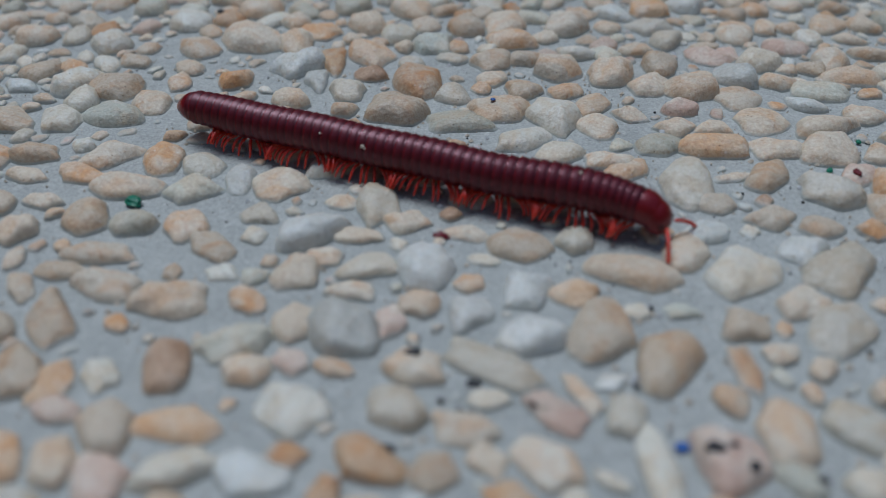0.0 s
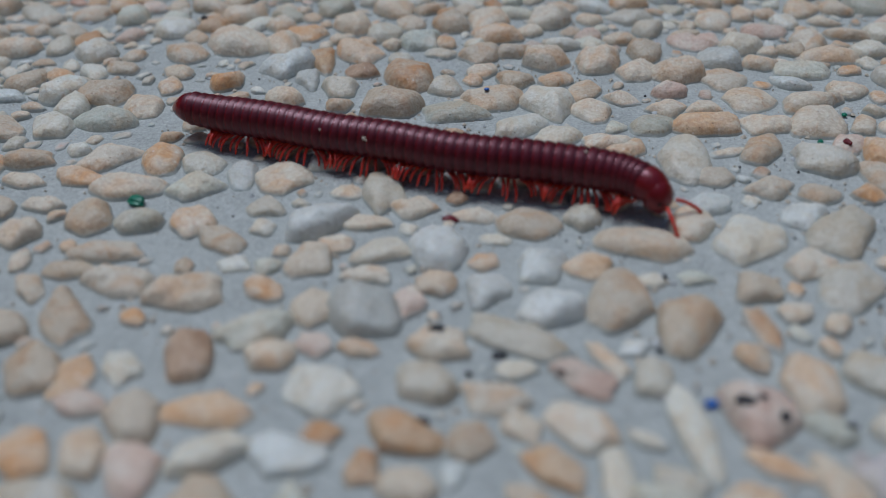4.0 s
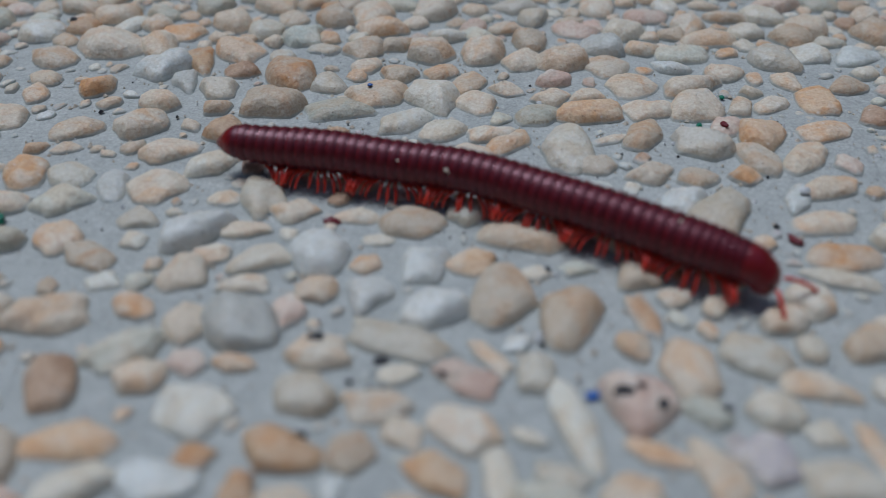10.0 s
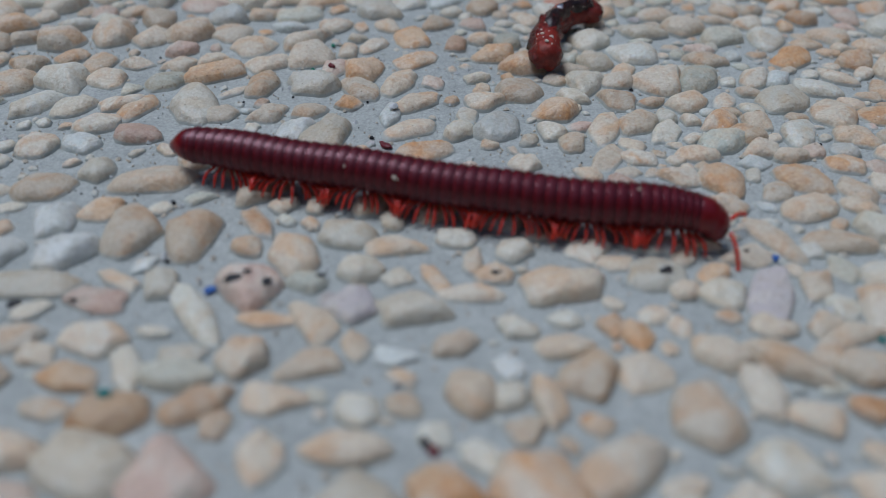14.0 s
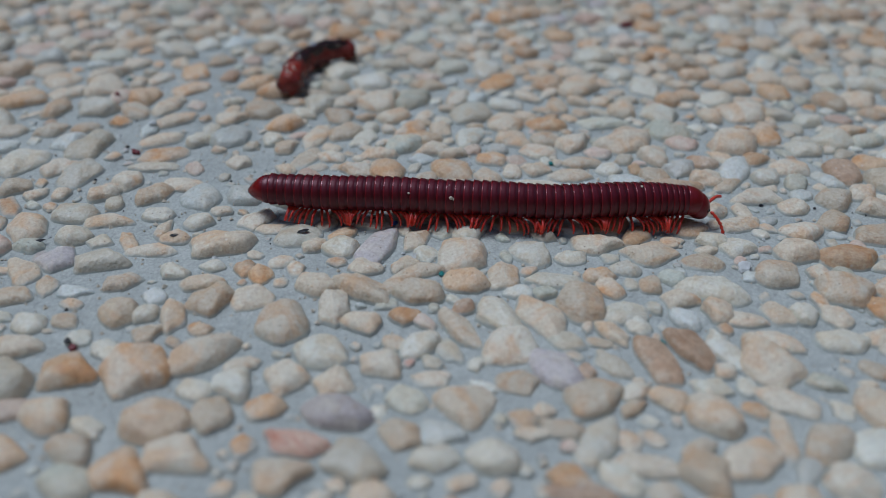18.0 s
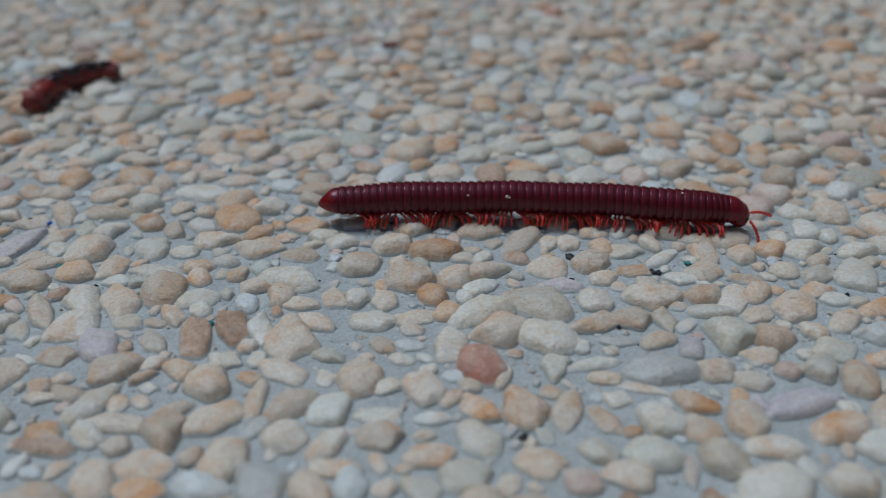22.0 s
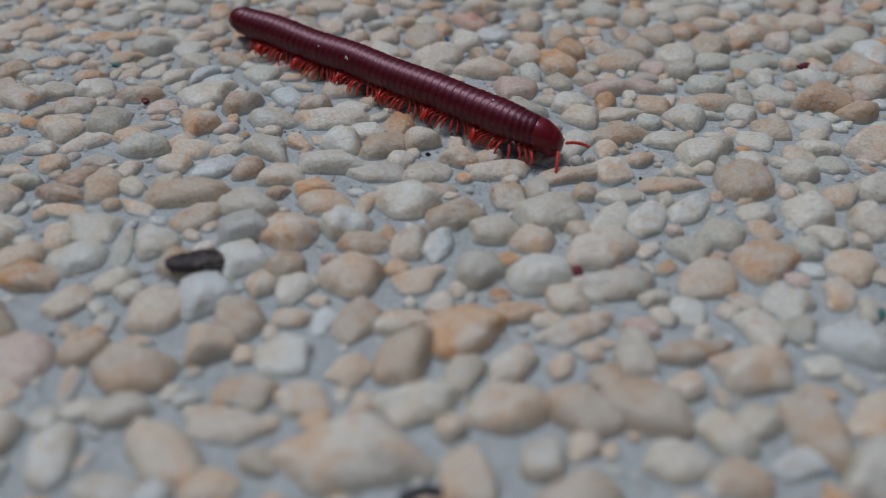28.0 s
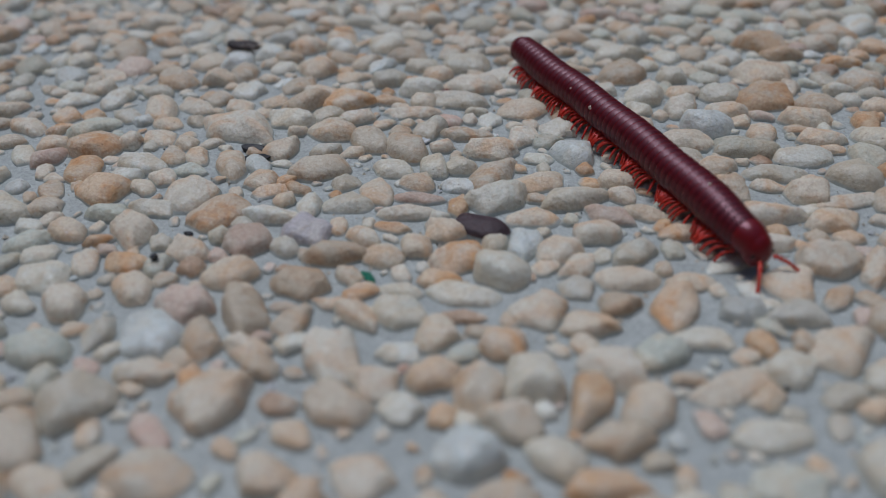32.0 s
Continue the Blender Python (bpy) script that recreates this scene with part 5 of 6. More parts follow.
stone(-2.3, 83.3, 6.9, 4.1, 7, "G")
stone(12.8, 85.5, 4.8, 4.0, 26, "T")
stone(194.8, -78.6, 4.3, 3.0, 107, "T")
stone(94.9, 52.7, 5.5, 3.8, 169, "O")
stone(99.4, -27.1, 3.7, 1.9, 100, "T")
stone(74.8, -12.7, 4.8, 3.4, 106, "T")
stone(87.7, -17.0, 4.8, 3.9, 132, "S")
stone(90.0, 55.0, 6.7, 4.3, 56, "T")
stone(102.7, 50.5, 6.6, 3.2, 164, "G")
stone(53.4, 68.2, 4.4, 3.1, 170, "T")
stone(68.1, 64.5, 4.3, 3.6, 137, "T")
stone(21.1, 87.3, 4.1, 3.0, 21, "T")
stone(25.1, 87.9, 3.8, 2.5, 19, "T")
stone(-20.4, 28.8, 6.4, 3.0, 2, "W")
stone(172.4, -85.1, 4.5, 2.8, 162, "T")
stone(139.9, -76.2, 4.1, 3.1, 116, "W")
stone(233.8, -126.8, 5.8, 2.8, 25, "W")
stone(133.0, -38.0, 3.7, 2.9, 170, "W")
stone(94.7, -19.7, 3.4, 3.0, 115, "S")
stone(-10.3, 30.2, 4.8, 3.6, 164, "T")
stone(-4.8, 31.1, 3.1, 2.3, 120, "G")
stone(207.2, -130.4, 3.5, 2.8, 0, "W")
stone(105.8, -29.7, 4.2, 2.9, 105, "W")
stone(109.0, -30.7, 4.1, 3.2, 132, "T")
stone(123.6, -35.3, 4.1, 3.2, 158, "T")
stone(-9.9, 84.4, 7.1, 5.3, 2, "T")
stone(7.7, 86.9, 7.2, 4.8, 122, "W")
stone(37.0, 91.0, 6.1, 4.3, 33, "T")
stone(147.2, -78.7, 3.1, 2.0, 153, "T")
stone(180.2, -87.7, 5.1, 3.6, 1, "W")
stone(150.7, -79.6, 5.1, 2.7, 160, "T")
stone(176.9, -118.6, 3.8, 2.7, 3, "O")
stone(202.8, -131.2, 5.3, 3.7, 179, "T")
stone(193.5, -132.4, 5.7, 5.6, 70, "T")
stone(215.5, -129.6, 4.2, 3.5, 16, "T")
stone(210.4, -130.3, 2.6, 2.1, 100, "O")
stone(117.9, -33.9, 5.0, 3.7, 153, "T")
stone(78.1, -14.7, 4.7, 2.7, 150, "O")
stone(83.0, -16.4, 4.5, 3.2, 142, "S")
stone(34.6, 9.3, 4.0, 2.9, 134, "T")
stone(58.2, 69.2, 5.1, 4.5, 28, "T")
stone(8.2, 26.3, 4.6, 2.5, 154, "P")
stone(1.4, 86.7, 5.8, 5.1, 13, "T")
stone(30.3, 90.8, 6.1, 4.6, 48, "T")
stone(198.4, -132.0, 3.0, 2.0, 13, "B")
stone(49.5, 1.9, 4.4, 3.2, 165, "T")
stone(70.3, -5.2, 3.7, 2.4, 156, "O")
stone(28.7, 11.2, 5.4, 3.1, 147, "O")
stone(42.1, 6.3, 5.3, 3.7, 148, "T")
stone(48.4, 15.3, 3.1, 1.9, 176, "T")
stone(211.1, -68.9, 5.7, 2.8, 40, "W")
stone(66.6, 25.8, 3.5, 2.1, 36, "T")
stone(66.4, 11.8, 4.3, 1.9, 103, "W")
stone(135.2, 9.6, 4.9, 3.2, 6, "W")
stone(66.3, 69.4, 5.7, 4.1, 52, "W")
stone(74.9, 67.2, 6.5, 5.0, 19, "T")
stone(35.3, 77.3, 5.2, 4.4, 154, "W")
stone(11.4, 90.3, 5.7, 3.3, 69, "T")
stone(80.1, 66.6, 6.6, 4.5, 40, "G")
stone(86.3, 65.1, 4.7, 3.2, 33, "T")
stone(-4.6, 89.6, 4.0, 3.9, 138, "W")
stone(3.4, 92.3, 4.2, 3.9, 62, "T")
stone(-9.0, 91.4, 8.0, 5.4, 114, "O")
stone(18.0, 96.3, 5.0, 4.3, 44, "T")
stone(64.6, 22.9, 4.3, 2.1, 44, "T")
stone(-24.7, 93.3, 6.9, 4.9, 60, "S")
stone(67.6, 6.0, 2.4, 1.5, 137, "W")
stone(-37.9, 55.2, 4.0, 3.7, 174, "T")
stone(-21.0, 95.6, 7.3, 3.2, 107, "O")
stone(246.2, -95.8, 3.2, 1.9, 22, "T")
stone(-16.5, 98.0, 6.2, 5.6, 133, "O")
stone(238.9, -121.8, 3.8, 2.5, 49, "W")
stone(-23.7, 32.4, 4.9, 3.3, 152, "O")
stone(30.3, 39.4, 2.7, 1.5, 65, "V")
stone(163.1, -44.6, 4.2, 2.1, 37, "O")
stone(81.3, -6.1, 3.4, 2.0, 28, "T")
stone(95.7, -26.9, 4.8, 2.8, 146, "T")
stone(27.8, 29.5, 1.8, 1.3, 118, "G")
stone(173.6, -98.4, 4.1, 2.4, 136, "T")
stone(192.2, -100.3, 2.9, 2.6, 111, "W")
stone(187.6, -102.5, 3.3, 1.6, 175, "O")
stone(220.1, -100.9, 4.8, 2.8, 164, "P")
stone(226.1, -105.3, 3.0, 2.1, 115, "G")
stone(92.6, 23.4, 3.9, 2.7, 25, "O")
stone(187.7, -13.2, 5.5, 3.8, 12, "T")
stone(162.8, -87.7, 7.0, 3.7, 122, "T")
stone(226.4, -87.5, 5.2, 4.1, 27, "T")
stone(221.7, -86.7, 4.2, 3.2, 9, "T")
stone(233.4, -83.8, 7.3, 3.8, 2, "G")
stone(183.5, -3.3, 6.7, 5.0, 17, "W")
stone(182.5, -94.4, 4.7, 3.8, 83, "T")
stone(227.2, -83.0, 6.2, 3.6, 2, "T")
stone(136.5, 23.2, 5.6, 4.5, 15, "W")
stone(172.9, 1.2, 6.5, 4.8, 175, "T")
stone(204.1, -82.6, 3.6, 2.6, 90, "W")
stone(90.6, 33.1, 5.1, 3.9, 18, "T")
stone(124.7, -40.3, 5.3, 3.7, 143, "T")
stone(21.5, 57.0, 2.8, 1.7, 10, "G")
stone(170.7, -122.2, 5.6, 3.9, 164, "W")
stone(180.6, 1.2, 6.1, 4.8, 10, "O")
stone(166.3, 9.0, 4.4, 3.7, 2, "S")
stone(128.3, -44.3, 5.7, 2.9, 160, "B")
stone(149.3, 25.4, 5.6, 4.1, 178, "W")
stone(228.9, -78.4, 6.2, 4.9, 34, "S")
stone(140.1, -48.2, 3.8, 3.1, 146, "W")
stone(124.4, 35.1, 4.7, 3.8, 169, "W")
stone(171.4, 11.0, 5.5, 4.6, 10, "G")
stone(133.3, -47.3, 4.1, 3.3, 120, "W")
stone(175.1, -125.0, 5.1, 3.6, 149, "T")
stone(130.2, 36.1, 5.4, 4.6, 8, "W")
stone(110.1, 45.1, 6.3, 4.7, 158, "G")
stone(123.3, -45.6, 4.4, 3.1, 114, "W")
stone(226.4, -75.1, 4.5, 3.6, 54, "T")
stone(204.2, -119.6, 4.3, 4.0, 154, "W")
stone(240.4, -74.4, 6.3, 4.1, 9, "T")
stone(126.7, -48.3, 4.6, 3.2, 145, "T")
stone(111.7, 50.6, 5.4, 5.0, 156, "W")
stone(123.1, 46.9, 6.2, 5.5, 166, "T")
stone(-45.8, 74.4, 6.1, 3.9, 135, "W")
stone(76.5, 56.5, 4.5, 3.3, 33, "O")
stone(130.8, -51.4, 5.1, 3.8, 143, "G")
stone(236.7, -69.6, 7.3, 5.6, 39, "O")
stone(19.4, 82.9, 4.7, 3.9, 25, "G")
stone(88.8, 49.7, 4.6, 3.8, 177, "T")
stone(-40.8, 76.3, 6.3, 4.4, 173, "G")
stone(50.3, 65.4, 3.5, 2.4, 65, "W")
stone(123.4, -51.0, 5.5, 3.1, 100, "T")
stone(177.0, -130.9, 5.6, 3.8, 171, "G")
stone(218.9, -65.8, 6.1, 5.4, 26, "T")
stone(-37.7, 80.2, 5.5, 3.8, 135, "T")
stone(209.6, -119.0, 3.7, 1.6, 7, "B")
stone(-22.6, 84.6, 4.7, 3.7, 178, "T")
stone(130.4, -55.3, 4.0, 3.0, 134, "W")
stone(236.2, -62.2, 7.1, 5.3, 14, "T")
stone(-44.0, 83.1, 6.6, 5.4, 112, "T")
stone(-49.1, 83.2, 5.7, 5.1, 104, "W")
stone(21.7, 91.9, 4.0, 3.2, 22, "P")
stone(-16.8, 87.9, 4.1, 3.8, 171, "W")
stone(28.0, 95.8, 5.9, 4.4, 63, "T")
stone(-21.2, 90.1, 5.2, 2.6, 108, "S")
stone(22.7, 96.3, 5.8, 5.1, 42, "T")
stone(125.1, -56.3, 6.0, 3.3, 157, "T")
stone(209.8, -108.0, 3.4, 2.5, 81, "W")
stone(37.3, 99.4, 6.6, 4.0, 13, "G")
stone(13.3, 98.1, 5.4, 5.1, 39, "T")
stone(131.5, -59.5, 5.0, 3.4, 35, "O")
stone(183.4, -135.2, 5.7, 4.8, 120, "W")
stone(6.4, 98.9, 5.7, 5.4, 23, "T")
stone(-1.4, 98.9, 4.3, 4.4, 27, "T")
stone(42.1, 104.0, 6.4, 3.8, 13, "T")
stone(236.9, -51.4, 6.8, 5.3, 16, "O")
stone(-33.3, 98.4, 7.9, 6.4, 156, "T")
stone(-27.5, 99.5, 6.7, 4.3, 113, "T")
stone(31.2, 106.5, 5.9, 4.9, 38, "W")
stone(-10.0, 102.4, 4.9, 5.1, 177, "G")
stone(0.0, 105.5, 6.0, 4.9, 9, "O")
stone(-25.4, 103.7, 5.6, 4.9, 172, "O")
stone(-15.1, 104.8, 5.1, 4.6, 137, "W")
stone(124.5, -60.4, 4.7, 3.4, 119, "G")
stone(-20.4, 107.3, 6.2, 4.9, 118, "T")
stone(6.4, 111.3, 5.5, 5.2, 22, "T")
stone(47.3, 5.9, 2.7, 1.7, 86, "O")
stone(130.8, -66.3, 4.8, 3.8, 125, "T")
stone(213.0, -133.8, 4.6, 4.3, 6, "S")
stone(-1.1, 34.4, 2.9, 2.1, 105, "O")
stone(38.1, 5.9, 4.8, 3.6, 112, "O")
stone(134.0, -68.9, 4.1, 3.3, 126, "O")
stone(192.6, -140.1, 6.5, 3.9, 6, "T")
stone(199.8, -138.4, 4.2, 3.4, 173, "T")
stone(206.8, -137.0, 4.9, 3.2, 9, "T")
stone(185.2, -142.4, 4.4, 2.9, 175, "T")
stone(34.1, 6.2, 4.6, 3.2, 141, "G")
stone(222.9, -133.9, 4.8, 3.2, 17, "O")
stone(234.3, -131.2, 5.5, 3.3, 19, "G")


# ---- the rest of the wash: pebbles between and beyond, one mesh ----
def scatter_pebbles():
    r = random.Random(11)
    cell = 6.0
    grid = {}
    for s in STONES:
        grid.setdefault((int(s[0] // cell), int(s[1] // cell)), []).append(s)
    made = []
    x0, x1, y0, y1 = (v * 1000 for v in (X0, X1, Y0, Y1))
    area = (x1 - x0) * (y1 - y0)
    for count, lo, hi, gap in ((area / 8, 4.2, 6.8, 0.92), (area / 3.5, 2.8, 4.6, 0.91), (area / 2.4, 1.7, 3.0, 0.92), (area / 5, 0.9, 1.6, 0.96)):
        for _ in range(int(count)):
            x, y = r.uniform(x0, x1), r.uniform(y0, y1)
            hl = r.uniform(lo, hi) / 2
            hw = hl * r.uniform(0.58, 0.92)
            turn = r.uniform(0, math.pi)
            gx, gy = int(x // cell), int(y // cell)
            # the cement lies barer over the first stretch of the walk
            bare = -45 < x < 58 and 0 < y < 100
            if bare and r.random() < 0.55:
                continue
            room = gap + (0.22 if bare else 0.0)
            clear = True
            for i in (gx - 1, gx, gx + 1):
                for j in (gy - 1, gy, gy + 1):
                    for s in grid.get((i, j), ()):
                        d = math.hypot(x - s[0], y - s[1])
                        if d < s[3] + hw * 0.6:
                            clear = False
                        elif d < s[2] + hl and d < room * (support(x, y, s[0], s[1], s[2], s[3], s[4]) + support(s[0], s[1], x, y, hl, hw, turn)):
                            clear = False
                        if not clear:
                            break
                    if not clear:
                        break
                if not clear:
                    break
            if clear:
                s = (x, y, hl, hw, turn, min(low_under_trail(x, y, 2.1), hw * 2 * r.uniform(0.29, 0.47) * denser(x)))
                grid.setdefault((gx, gy), []).append(s)
                made.append(s)
    rings = [(1.08, -0.25), (1.02, 0.14), (0.93, 0.48), (0.75, 0.78), (0.40, 0.98)]
    shapes = [pebble_shape(100 + k, 14, rings) for k in range(24)]
    va = [np.array(v) for v, _ in shapes]
    n, fn = len(va[0]), len(shapes[0][1])
    verts = np.empty((len(made) * n, 3))
    faces, mats = [], []
    picks = r.choices(range(len(ORDER)), [44, 15, 22, 9, 5, 2.2, 4, 0.1, 0.8, 0.0], k=len(made))
    for k, (x, y, hl, hw, turn, high) in enumerate(made):
        v = va[r.randrange(24)] * (hl, hw, high) - (0, 0, SUNK)
        c, s = math.cos(turn), math.sin(turn)
        verts[k * n:(k + 1) * n] = np.c_[x + v[:, 0] * c - v[:, 1] * s, y + v[:, 0] * s + v[:, 1] * c, v[:, 2]] * MM
        faces += [tuple(i + k * n for i in f) for f in shapes[0][1]]
        mats += [picks[k]] * fn
    STONES.extend(made)
    me = bpy.data.meshes.new("pebble_bed")
    me.from_pydata(verts.tolist(), [], faces)
    for t in ORDER:
        me.materials.append(TONES[t])
    me.polygons.foreach_set("material_index", mats)
    me.polygons.foreach_set("use_smooth", [True] * len(mats))
    me.update()
    tagged(part("pebble_bed", me, ground), kind="stuff")


scatter_pebbles()


# ---- small things lying on the floor ----


def chip(x, y, size, colour, label, category, long=1.0, turn=0):
    name = category.replace(" ", "_")
    ob = new(name, crumb_mesh(size, x * 0.37 + y, CHIP[colour], 0.55))
    ob.matrix_basis = pose(x * MM, y * MM, (surface(x, y) + size * 0.25) * MM, 0, 0, turn)
    ob.scale = (long, 1 / math.sqrt(long), 1)
    tagged(ob, label, category, group="specks scattered on the floor")


GREEN, GRIT = "tiny green plastic chip lying among the pebbles", "tiny black grain of grit on the pebbles"
for x, y, size, long in ((-29.8, 61.8, 0.75, 1.2), (36.1, 81.8, 0.3, 1.6), (36.2, 81.8, 0.35, 1.4), (199.8, -115.5, 0.6, 1.8), (40.0, 88.4, 0.3, 1.3),):
    chip(x, y, size, "green", GREEN, "plastic chip", long, x * 7)
for x, y, size, long in ((13.9, 32.7, 0.4, 1.2), (90.9, 41.9, 0.4, 1.2), (69.7, 23.2, 0.35, 1.3), (85.5, 6.3, 0.4, 1.1), (154.8, -22.9, 0.4, 1.5), (138.3, 0.4, 0.4, 1.2), (219.1, -86.3, 0.5, 1.4), (206.5, -99.3, 0.4, 1.5),):
    chip(x, y, size, "teal", "tiny teal plastic chip lying among the pebbles", "plastic chip", long, x)
for x, y, size, long in ((21.4, 43.2, 0.45, 1.2), (67.8, 34.0, 0.35, 1.2), (197.1, -24.7, 0.65, 1.3), (205.8, -99.0, 0.35, 1.2), (0.8, 86.9, 0.25, 1.2),):
    chip(x, y, size, "blue", "tiny blue plastic chip lying among the pebbles", "plastic chip", long, x)
for x, y, size, long in ((0.3, 62.8, 0.6, 1.2), (40.4, 61.8, 0.5, 1.6), (38.4, 80.6, 0.4, 1.3), (34.1, 22.7, 0.4, 1.2), (159.1, -35.0, 0.5, 1.3), (183.9, -43.8, 0.35, 1.0), (196.9, -75.6, 0.7, 1.1), (124.8, 83.4, 0.9, 1.8), (240.3, -42.7, 0.8, 1.7),):
    chip(x, y, size, "red", "small dark red crumb lying on the pebbles", "crumb", long, x * 3)
for x, y, size, long in ((-40.3, 105.1, 0.6, 1.6), (-42.9, 105.2, 0.5, 1.4), (39.4, 63.8, 0.28, 1.0), (126.1, 5.8, 0.55, 1.3), (133.6, 0.1, 0.4, 1.3), (134.2, -0.2, 0.35, 1.1), (109.9, -19.2, 0.45, 1.1), (144.8, 49.1, 0.7, 1.5), (150.6, 46.8, 0.8, 1.7), (145.6, 48.8, 0.6, 1.3), (179.0, -95.3, 0.95, 1.6), (180.1, -118.3, 0.4, 1.0), (180.2, -112.6, 0.4, 1.2), (186.3, -115.1, 0.35, 1.0), (33.8, 23.4, 0.4, 1.0), (106.4, 58.8, 0.5, 1.3), (124.4, 1.7, 0.25, 1.0),):
    chip(x, y, size, "black", GRIT, "grit", long, x * 5)
for x, y, size, long in ((147.4, -2.7, 0.7, 1.3), (100.2, 14.3, 0.8, 1.2), (42.9, 68.3, 0.5, 1.3), (147.4, -2.5, 0.7, 1.2), (197.7, -89.2, 0.6, 1.4), (178.3, -47.0, 0.35, 1.2),):
    chip(x, y, size, "white", "small white quartz splinter lying on the mortar", "quartz splinter", long, 40)


def dark_mark(x, y, size, turn, long):
    """A flat black blob set on a stone as a dark mark."""
    ob = new("dirt_spot", crumb_mesh(size, x + y * 0.7, CHIP["black"], 0.35))
    ob.matrix_basis = pose(x * MM, y * MM, (surface(x, y) - 0.02) * MM, 0, 0, turn)
    ob.scale = (long, 1, 0.6)
    tagged(ob, "small flat black mark on a pebble", "dirt spot", group="dirt spots on the pebbles")


dark_mark(23.4, 42.6, 0.50, 10, 1.5)
dark_mark(25.8, 41.8, 0.40, 50, 1.3)
dark_mark(24.5, 42.9, 0.22, 0, 1.4)
dark_mark(6.5, 46.0, 0.38, 10, 1.6)
dark_mark(6.8, 42.7, 0.42, 20, 1.4)
dark_mark(11.3, 44.5, 0.30, 0, 1.6)
dark_mark(12.6, 43.0, 0.30, 30, 1.3)
dark_mark(13.9, 43.0, 0.28, 0, 1.4)
dark_mark(44.2, 38.3, 0.30, 0, 1.8)
dark_mark(45.4, 38.2, 0.22, 20, 1.3)
dark_mark(48.2, 37.5, 0.30, 25, 2.4)
dark_mark(57.5, 34.5, 0.30, 10, 2.2)
dark_mark(50.2, 30.8, 0.35, 20, 1.4)
dark_mark(65.5, 35.1, 0.25, 0, 1.4)
dark_mark(1.8, 38.4, 0.50, 20, 1.5)
dark_mark(1.6, 47.2, 0.42, 20, 1.6)
dark_mark(2.4, 45.7, 0.30, 80, 1.3)
dark_mark(6.2, 42.8, 0.45, 0, 1.3)
dark_mark(91.5, 30.3, 0.35, 20, 2.2)
dark_mark(93.4, 30.9, 0.30, 60, 1.8)
dark_mark(180.5, -97.3, 0.80, 25, 2.2)
dark_mark(167.3, -85.3, 0.50, 0, 1.6)
dark_mark(30.0, 42.0, 0.35, 20, 2.0)
dark_mark(26.0, 42.9, 0.30, 30, 2.0)


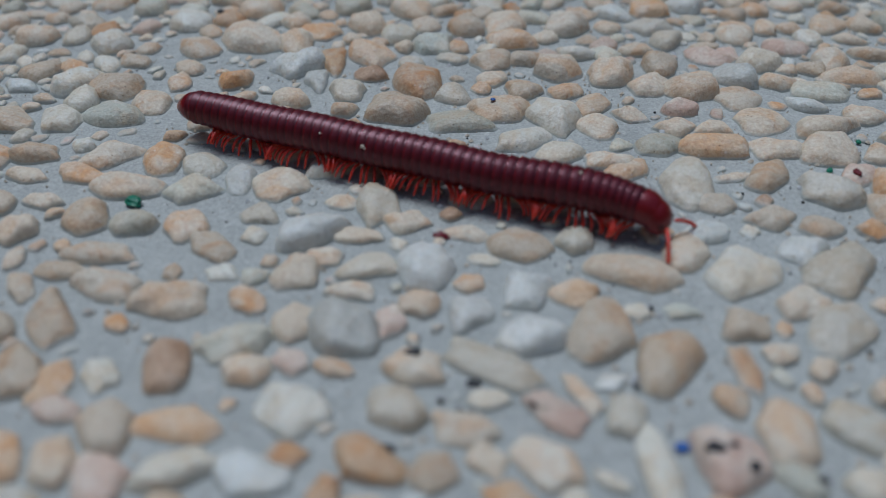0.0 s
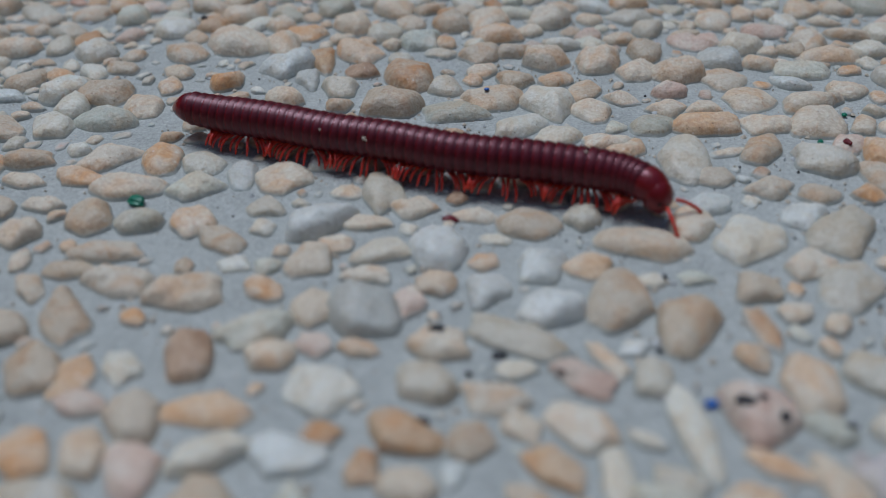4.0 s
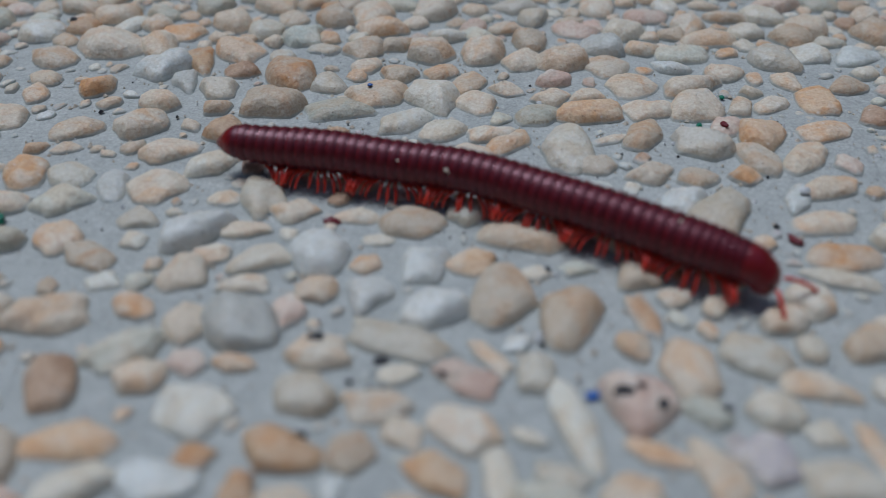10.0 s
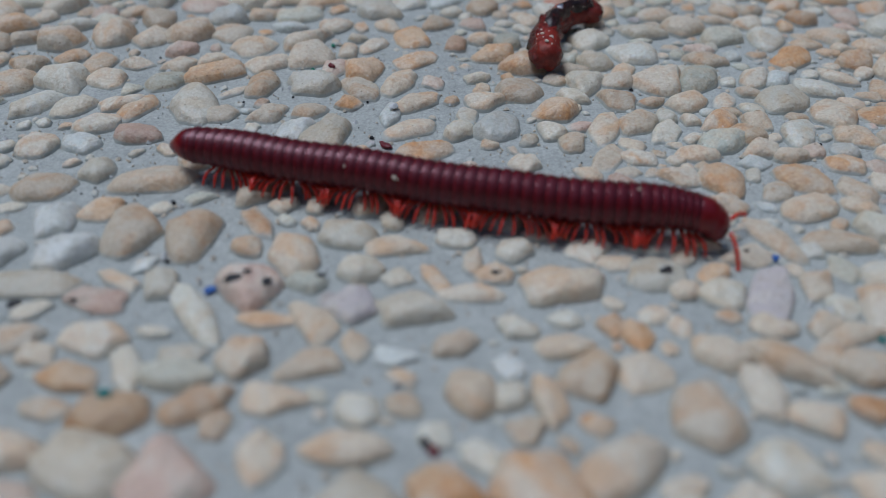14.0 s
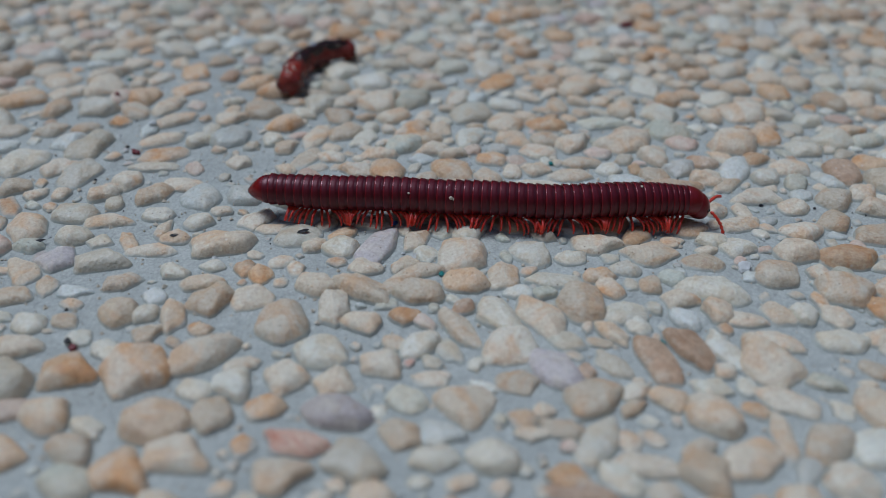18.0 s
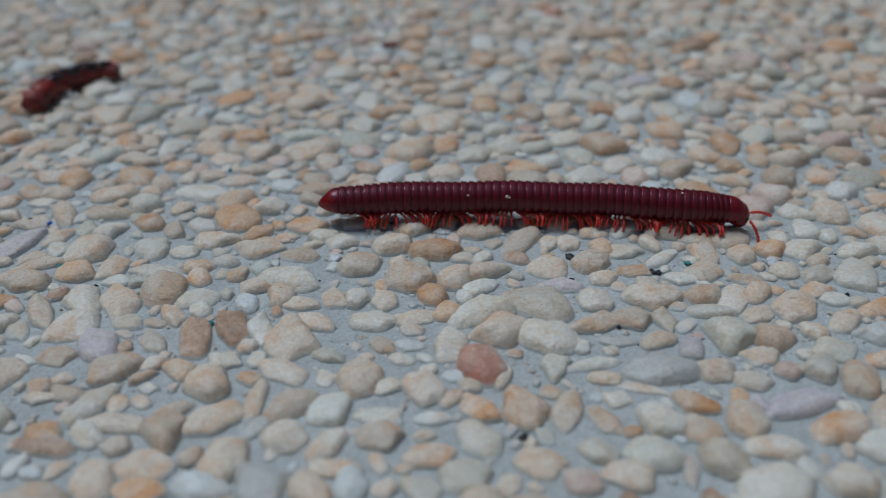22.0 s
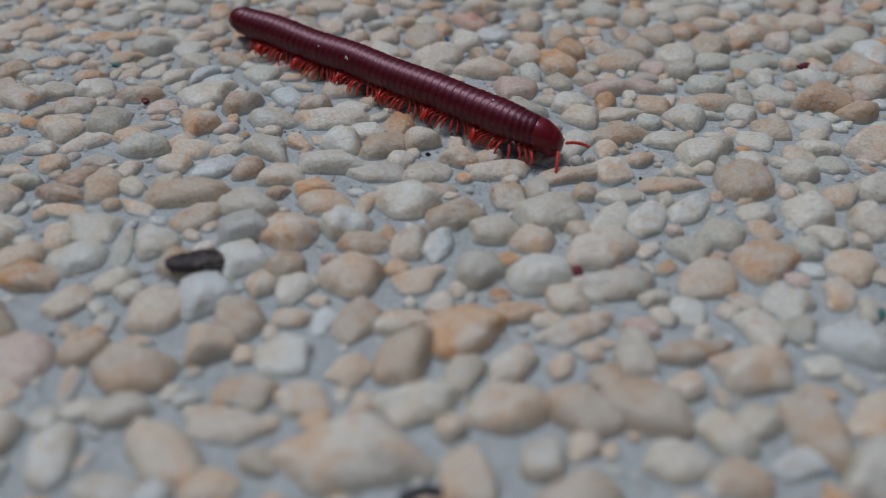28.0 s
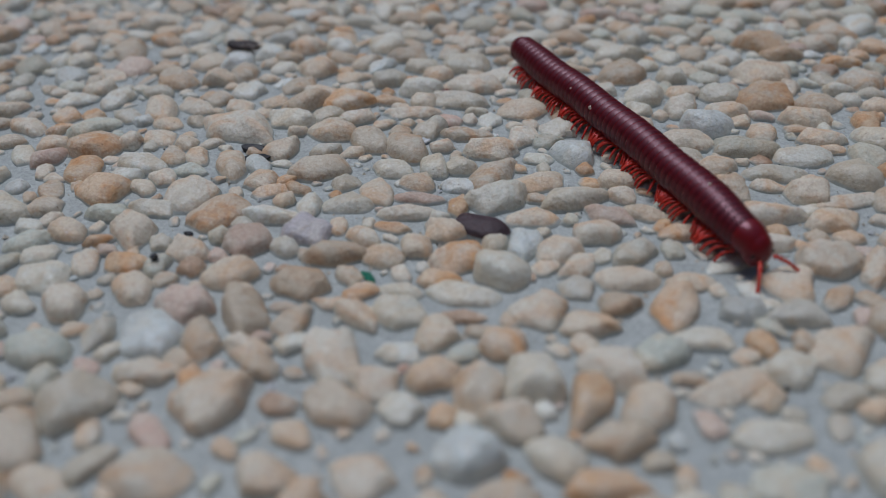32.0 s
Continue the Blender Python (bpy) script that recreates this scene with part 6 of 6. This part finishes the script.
def husk():
    """A dried, curled scrap: shrivelled dark red skin folded round a black wet-looking core, with pale crumbs stuck on it."""
    m, n, b = material("shrivelled_red_skin", 0.24, 0.5)
    k = noise_at(n, 210, 5, 0.62)
    f = noise_at(n, 1900, 4, 0.65)
    col = ramp(n, k.outputs["Fac"], [(0.34, (0.020, 0.005, 0.005)), (0.48, (0.15, 0.011, 0.007)), (0.66, (0.31, 0.030, 0.016))])
    n.links.new(mix(n, 0.5, col.outputs["Color"], ramp(n, f.outputs["Fac"], [(0.3, (0.25, 0.25, 0.25)), (0.7, (0.7, 0.7, 0.7))]).outputs["Color"], "OVERLAY"), b.inputs["Base Color"])
    bump(n, b, f.outputs["Fac"], 0.7, 0.0004)
    spine = [(62.3, 71.8), (64.0, 76.6), (66.4, 81.0), (69.8, 84.1), (72.9, 85.4), (75.6, 84.8)]
    thing = tagged(new("dried_scrap"), "dried curled dark red scrap with a black core", "dried scrap")
    thing.matrix_basis = pose(68.8 * MM, 80.2 * MM, 0.9 * MM)
    pts, rad = [], []
    for i in range(26):
        u = i / 25 * 5
        a = min(int(u), 4)
        s = u - a
        x = spine[a][0] * (1 - s) + spine[a + 1][0] * s
        y = spine[a][1] * (1 - s) + spine[a + 1][1] * s
        pts.append(Vector((x - 68.8, y - 80.2, 1.15 + 0.25 * math.sin(u))) * MM)
        rad.append((2.02 - 0.11 * u) * (0.70 if i in (0, 25) else 0.93 if i in (1, 24) else 1) * MM)
    v, f = tube(pts, rad, 28)
    out = []
    for i, p in enumerate(v):
        c = pts[i // 28]
        d = p - c
        a = 2 * math.pi * (i % 28) / 28
        fold = 1 - 0.38 * math.exp(-((a - 1.75) / 0.33) ** 2) - 0.22 * math.exp(-((a - 3.6) / 0.3) ** 2)
        d *= fold * (1 + 0.22 * noise.noise(p * 800) + 0.16 * noise.noise(p * 2100) + 0.05 * math.sin(a * 9 + 40 * c.x / MM * 0.05))
        q = c + d
        q.z = max(q.z, -0.3 * MM)
        out.append(q)
    part("skin", mesh_of("skin", out, f, [m]), thing)
    core, cn, cb = material("black_sticky_core", 0.18, 0.6)
    ck = noise_at(cn, 900, 4, 0.65)
    cn.links.new(ramp(cn, ck.outputs["Fac"], [(0.40, (0.010, 0.006, 0.006)), (0.60, (0.040, 0.012, 0.010)), (0.74, (0.16, 0.018, 0.012))]).outputs["Color"], cb.inputs["Base Color"])
    bump(cn, cb, ck.outputs["Fac"], 0.8, 0.0005)
    v, f = tube([q + Vector((0.35, -0.25, 1.0)) * MM for q in pts[6:23]], [r * (0.62 if 0 < i < 16 else 0.3) for i, r in enumerate(rad[6:23])], 20)
    part("dark_core", mesh_of("dark_core", [p + Vector((0.2, -0.2, 0.4)) * MM * noise.noise(p * 1500) for p in v], f, [core]), thing, label="black sticky core of the scrap")
    bead = part("wet_bead", crumb_mesh(0.62, 7, plain("bluish_glossy_film", (0.20, 0.22, 0.27), 0.15, 0.6), 0.7), thing, label="bluish grey glossy bead")
    bead.location = pts[13] + Vector((0.1, -0.5, 1.75)) * MM
    r = random.Random(4)
    for _ in range(26):
        i = r.choice((1, 2, 2, 3, 3, 4, 6, 9, 12, 13, 14, 15, 18))
        a = r.uniform(-0.9, 0.9)
        o = part("pale_crumb", crumb_mesh(r.uniform(0.10, 0.26), r.random() * 50, DUST), thing, label="pale mineral crumb")
        o.location = pts[i] + Vector((math.sin(a) * 1.0, -math.sin(a) * 1.4, math.cos(a) * 2.0)) * MM


husk()


def bark_flake():
    """A thin dark flake, curled up at its rims, with a pale worn edge."""
    m, n, b = material("charred_bark", 0.6, 0.4)
    k = noise_at(n, 700, 4, 0.65)
    n.links.new(ramp(n, k.outputs["Fac"], [(0.35, (0.014, 0.010, 0.011)), (0.55, (0.040, 0.026, 0.025)), (0.68, (0.15, 0.12, 0.10))]).outputs["Color"], b.inputs["Base Color"])
    bump(n, b, k.outputs["Fac"], 0.8, 0.0004)
    verts, faces = [], []
    nx, ny = 16, 8
    for layer in (0, 1):
        for j in range(ny + 1):
            for i in range(nx + 1):
                u, w = i / nx * 2 - 1, j / ny * 2 - 1
                out = (1 - abs(u) ** 4) ** 0.5 * 0.7 + 0.3
                x, y = 2.40 * u, 1.15 * w * out * (1 + 0.15 * noise.noise((u * 2, w, 4)))
                z = 0.10 * math.sin(u * 4) + 0.12 * noise.noise((u * 3, w * 2, 1)) + (0.75 * (1 + 0.4 * noise.noise((u * 4, w * 3, 9))) if layer else 0) * (1 - 0.75 * w * w) * (1 - 0.5 * u ** 4)
                verts.append((x * MM, y * MM, z * MM))
    w = nx + 1
    per = (ny + 1) * w
    for j in range(ny):
        for i in range(nx):
            q = (j * w + i, j * w + i + 1, (j + 1) * w + i + 1, (j + 1) * w + i)
            faces += [q[::-1], tuple(k + per for k in q)]
    rim = [i for i in range(nx)] + [j * w + nx for j in range(ny)] + [ny * w + i for i in range(nx, 0, -1)] + [j * w for j in range(ny, 0, -1)]
    for a, c in zip(rim, rim[1:] + rim[:1]):
        faces.append((a, c, c + per, a + per))
    ob = new("bark_flake", mesh_of("bark_flake", verts, faces, [m]))
    ob.matrix_basis = pose(165.1 * MM, -68.5 * MM, 0.9 * MM, 0, 2, 2)
    tagged(ob, "thin dark charred bark flake lying on the pebbles", "bark flake")


bark_flake()


def grit():
    """Sand grains and crumbs caught between the pebbles."""
    r = random.Random(21)
    verts, faces, mats = [], [], []
    for _ in range(15000):
        # thickest along the way of the walk, thinner beyond
        p = LINE[r.randrange(len(LINE))]
        x, y = (p[0] + r.gauss(0, 45)) * MM, (p[1] + r.gauss(0, 45)) * MM
        if not (X0 < x < X1 and Y0 < y < Y1):
            continue
        s = r.choice((0.07, 0.08, 0.10, 0.10, 0.12, 0.12, 0.15, 0.18, 0.24, 0.34)) * MM * (1.7 if r.random() < 0.03 else 1)
        b = len(verts)
        t = r.uniform(0, 6.28)
        for k in range(5):
            a = t + k * 1.2566
            q = s * r.uniform(0.7, 1.2)
            verts.append((x + math.cos(a) * q, y + math.sin(a) * q, (0.1 - SUNK) * MM + s * r.uniform(-0.3, 0.2)))
        verts += [(x, y, (0.15 - SUNK) * MM + s * r.uniform(0.5, 0.9)), (x, y, (-0.1 - SUNK) * MM)]
        for k in range(5):
            faces += [(b + k, b + (k + 1) % 5, b + 5), (b + (k + 1) % 5, b + k, b + 6)]
        mats += [2 if s > 0.0004 else r.choices((0, 1, 2), (78, 5, 17))[0]] * 10
    ob = new("sand_grit", mesh_of("sand_grit", verts, faces, [DUST, CHIP["black"], CHIP["white"]], mats, False))
    tagged(ob, "loose pale and dark sand grains between the pebbles", "sand", kind="stuff")


grit()


# ---- what moves ----
def motions():
    def frame_of(t, back):
        p, deg = body_at(t, back)
        return pose(p.x * MM, p.y * MM, AXIS * MM, 0, 0, deg)

    times = [0.5 * k for k in range(65)]
    base = {t: frame_of(t, 25.0) for t in times}
    walk(millipede, [(t, base[t] @ pose(0, 0, -AXIS * MM)) for t in times])
    for ob, back in SEGMENTS:
        droop = 14 if ob.name.startswith("head") else 3 if ob.name.startswith("collar") else 0
        rows = []
        for t in times:
            m = (base[t] @ pose(0, 0, -AXIS * MM)).inverted() @ frame_of(t, back)
            dip = 0.42 * max(0.0, 1 - back / 5) + 0.08 * math.sin(back * 0.5 + t)
            rows.append((t, pose(0, 0, -dip * MM) @ m @ pose(0, 0, 0, 0, droop, 0)))
        walk(ob, rows)
    # legs step in waves that run forward along the body; the phase goes with the way covered
    fine = [0.0, 1.0, 2.0, 3.0, 4.0] + [round(4.5 + 0.1 * k, 2) for k in range(276)]
    way = {t: gone(t) for t in fine}
    for ob, hip, side, back in LEGS:
        rows = []
        if back < 0:
            for k in range(65):
                t = 0.5 * k
                rows.append((t, pose(*(hip * MM), 6 * math.sin(t * 2.1 + side), 14 * math.sin(t * 3.3 + 1.7 * side) + 6, side * 12 + 16 * math.sin(t * 2.7 + side * 2))))
            walk(ob, rows)
            continue
        own, own2 = dice.uniform(-0.35, 0.35), dice.uniform(-7, 7)
        for t in fine:
            a = own + 2 * math.pi * (way[t] / 6.2 + back / 7.0) + (0.25 if side < 0 else 0)
            swing = 37 * math.sin(a) + 4
            lift = max(0.0, math.cos(a)) * 16
            rows.append((t, pose(hip.x * MM, hip.y * MM, hip.z * MM, side * (lift + own2), 0, -side * (swing + own2))))
        walk(ob, rows)


motions()
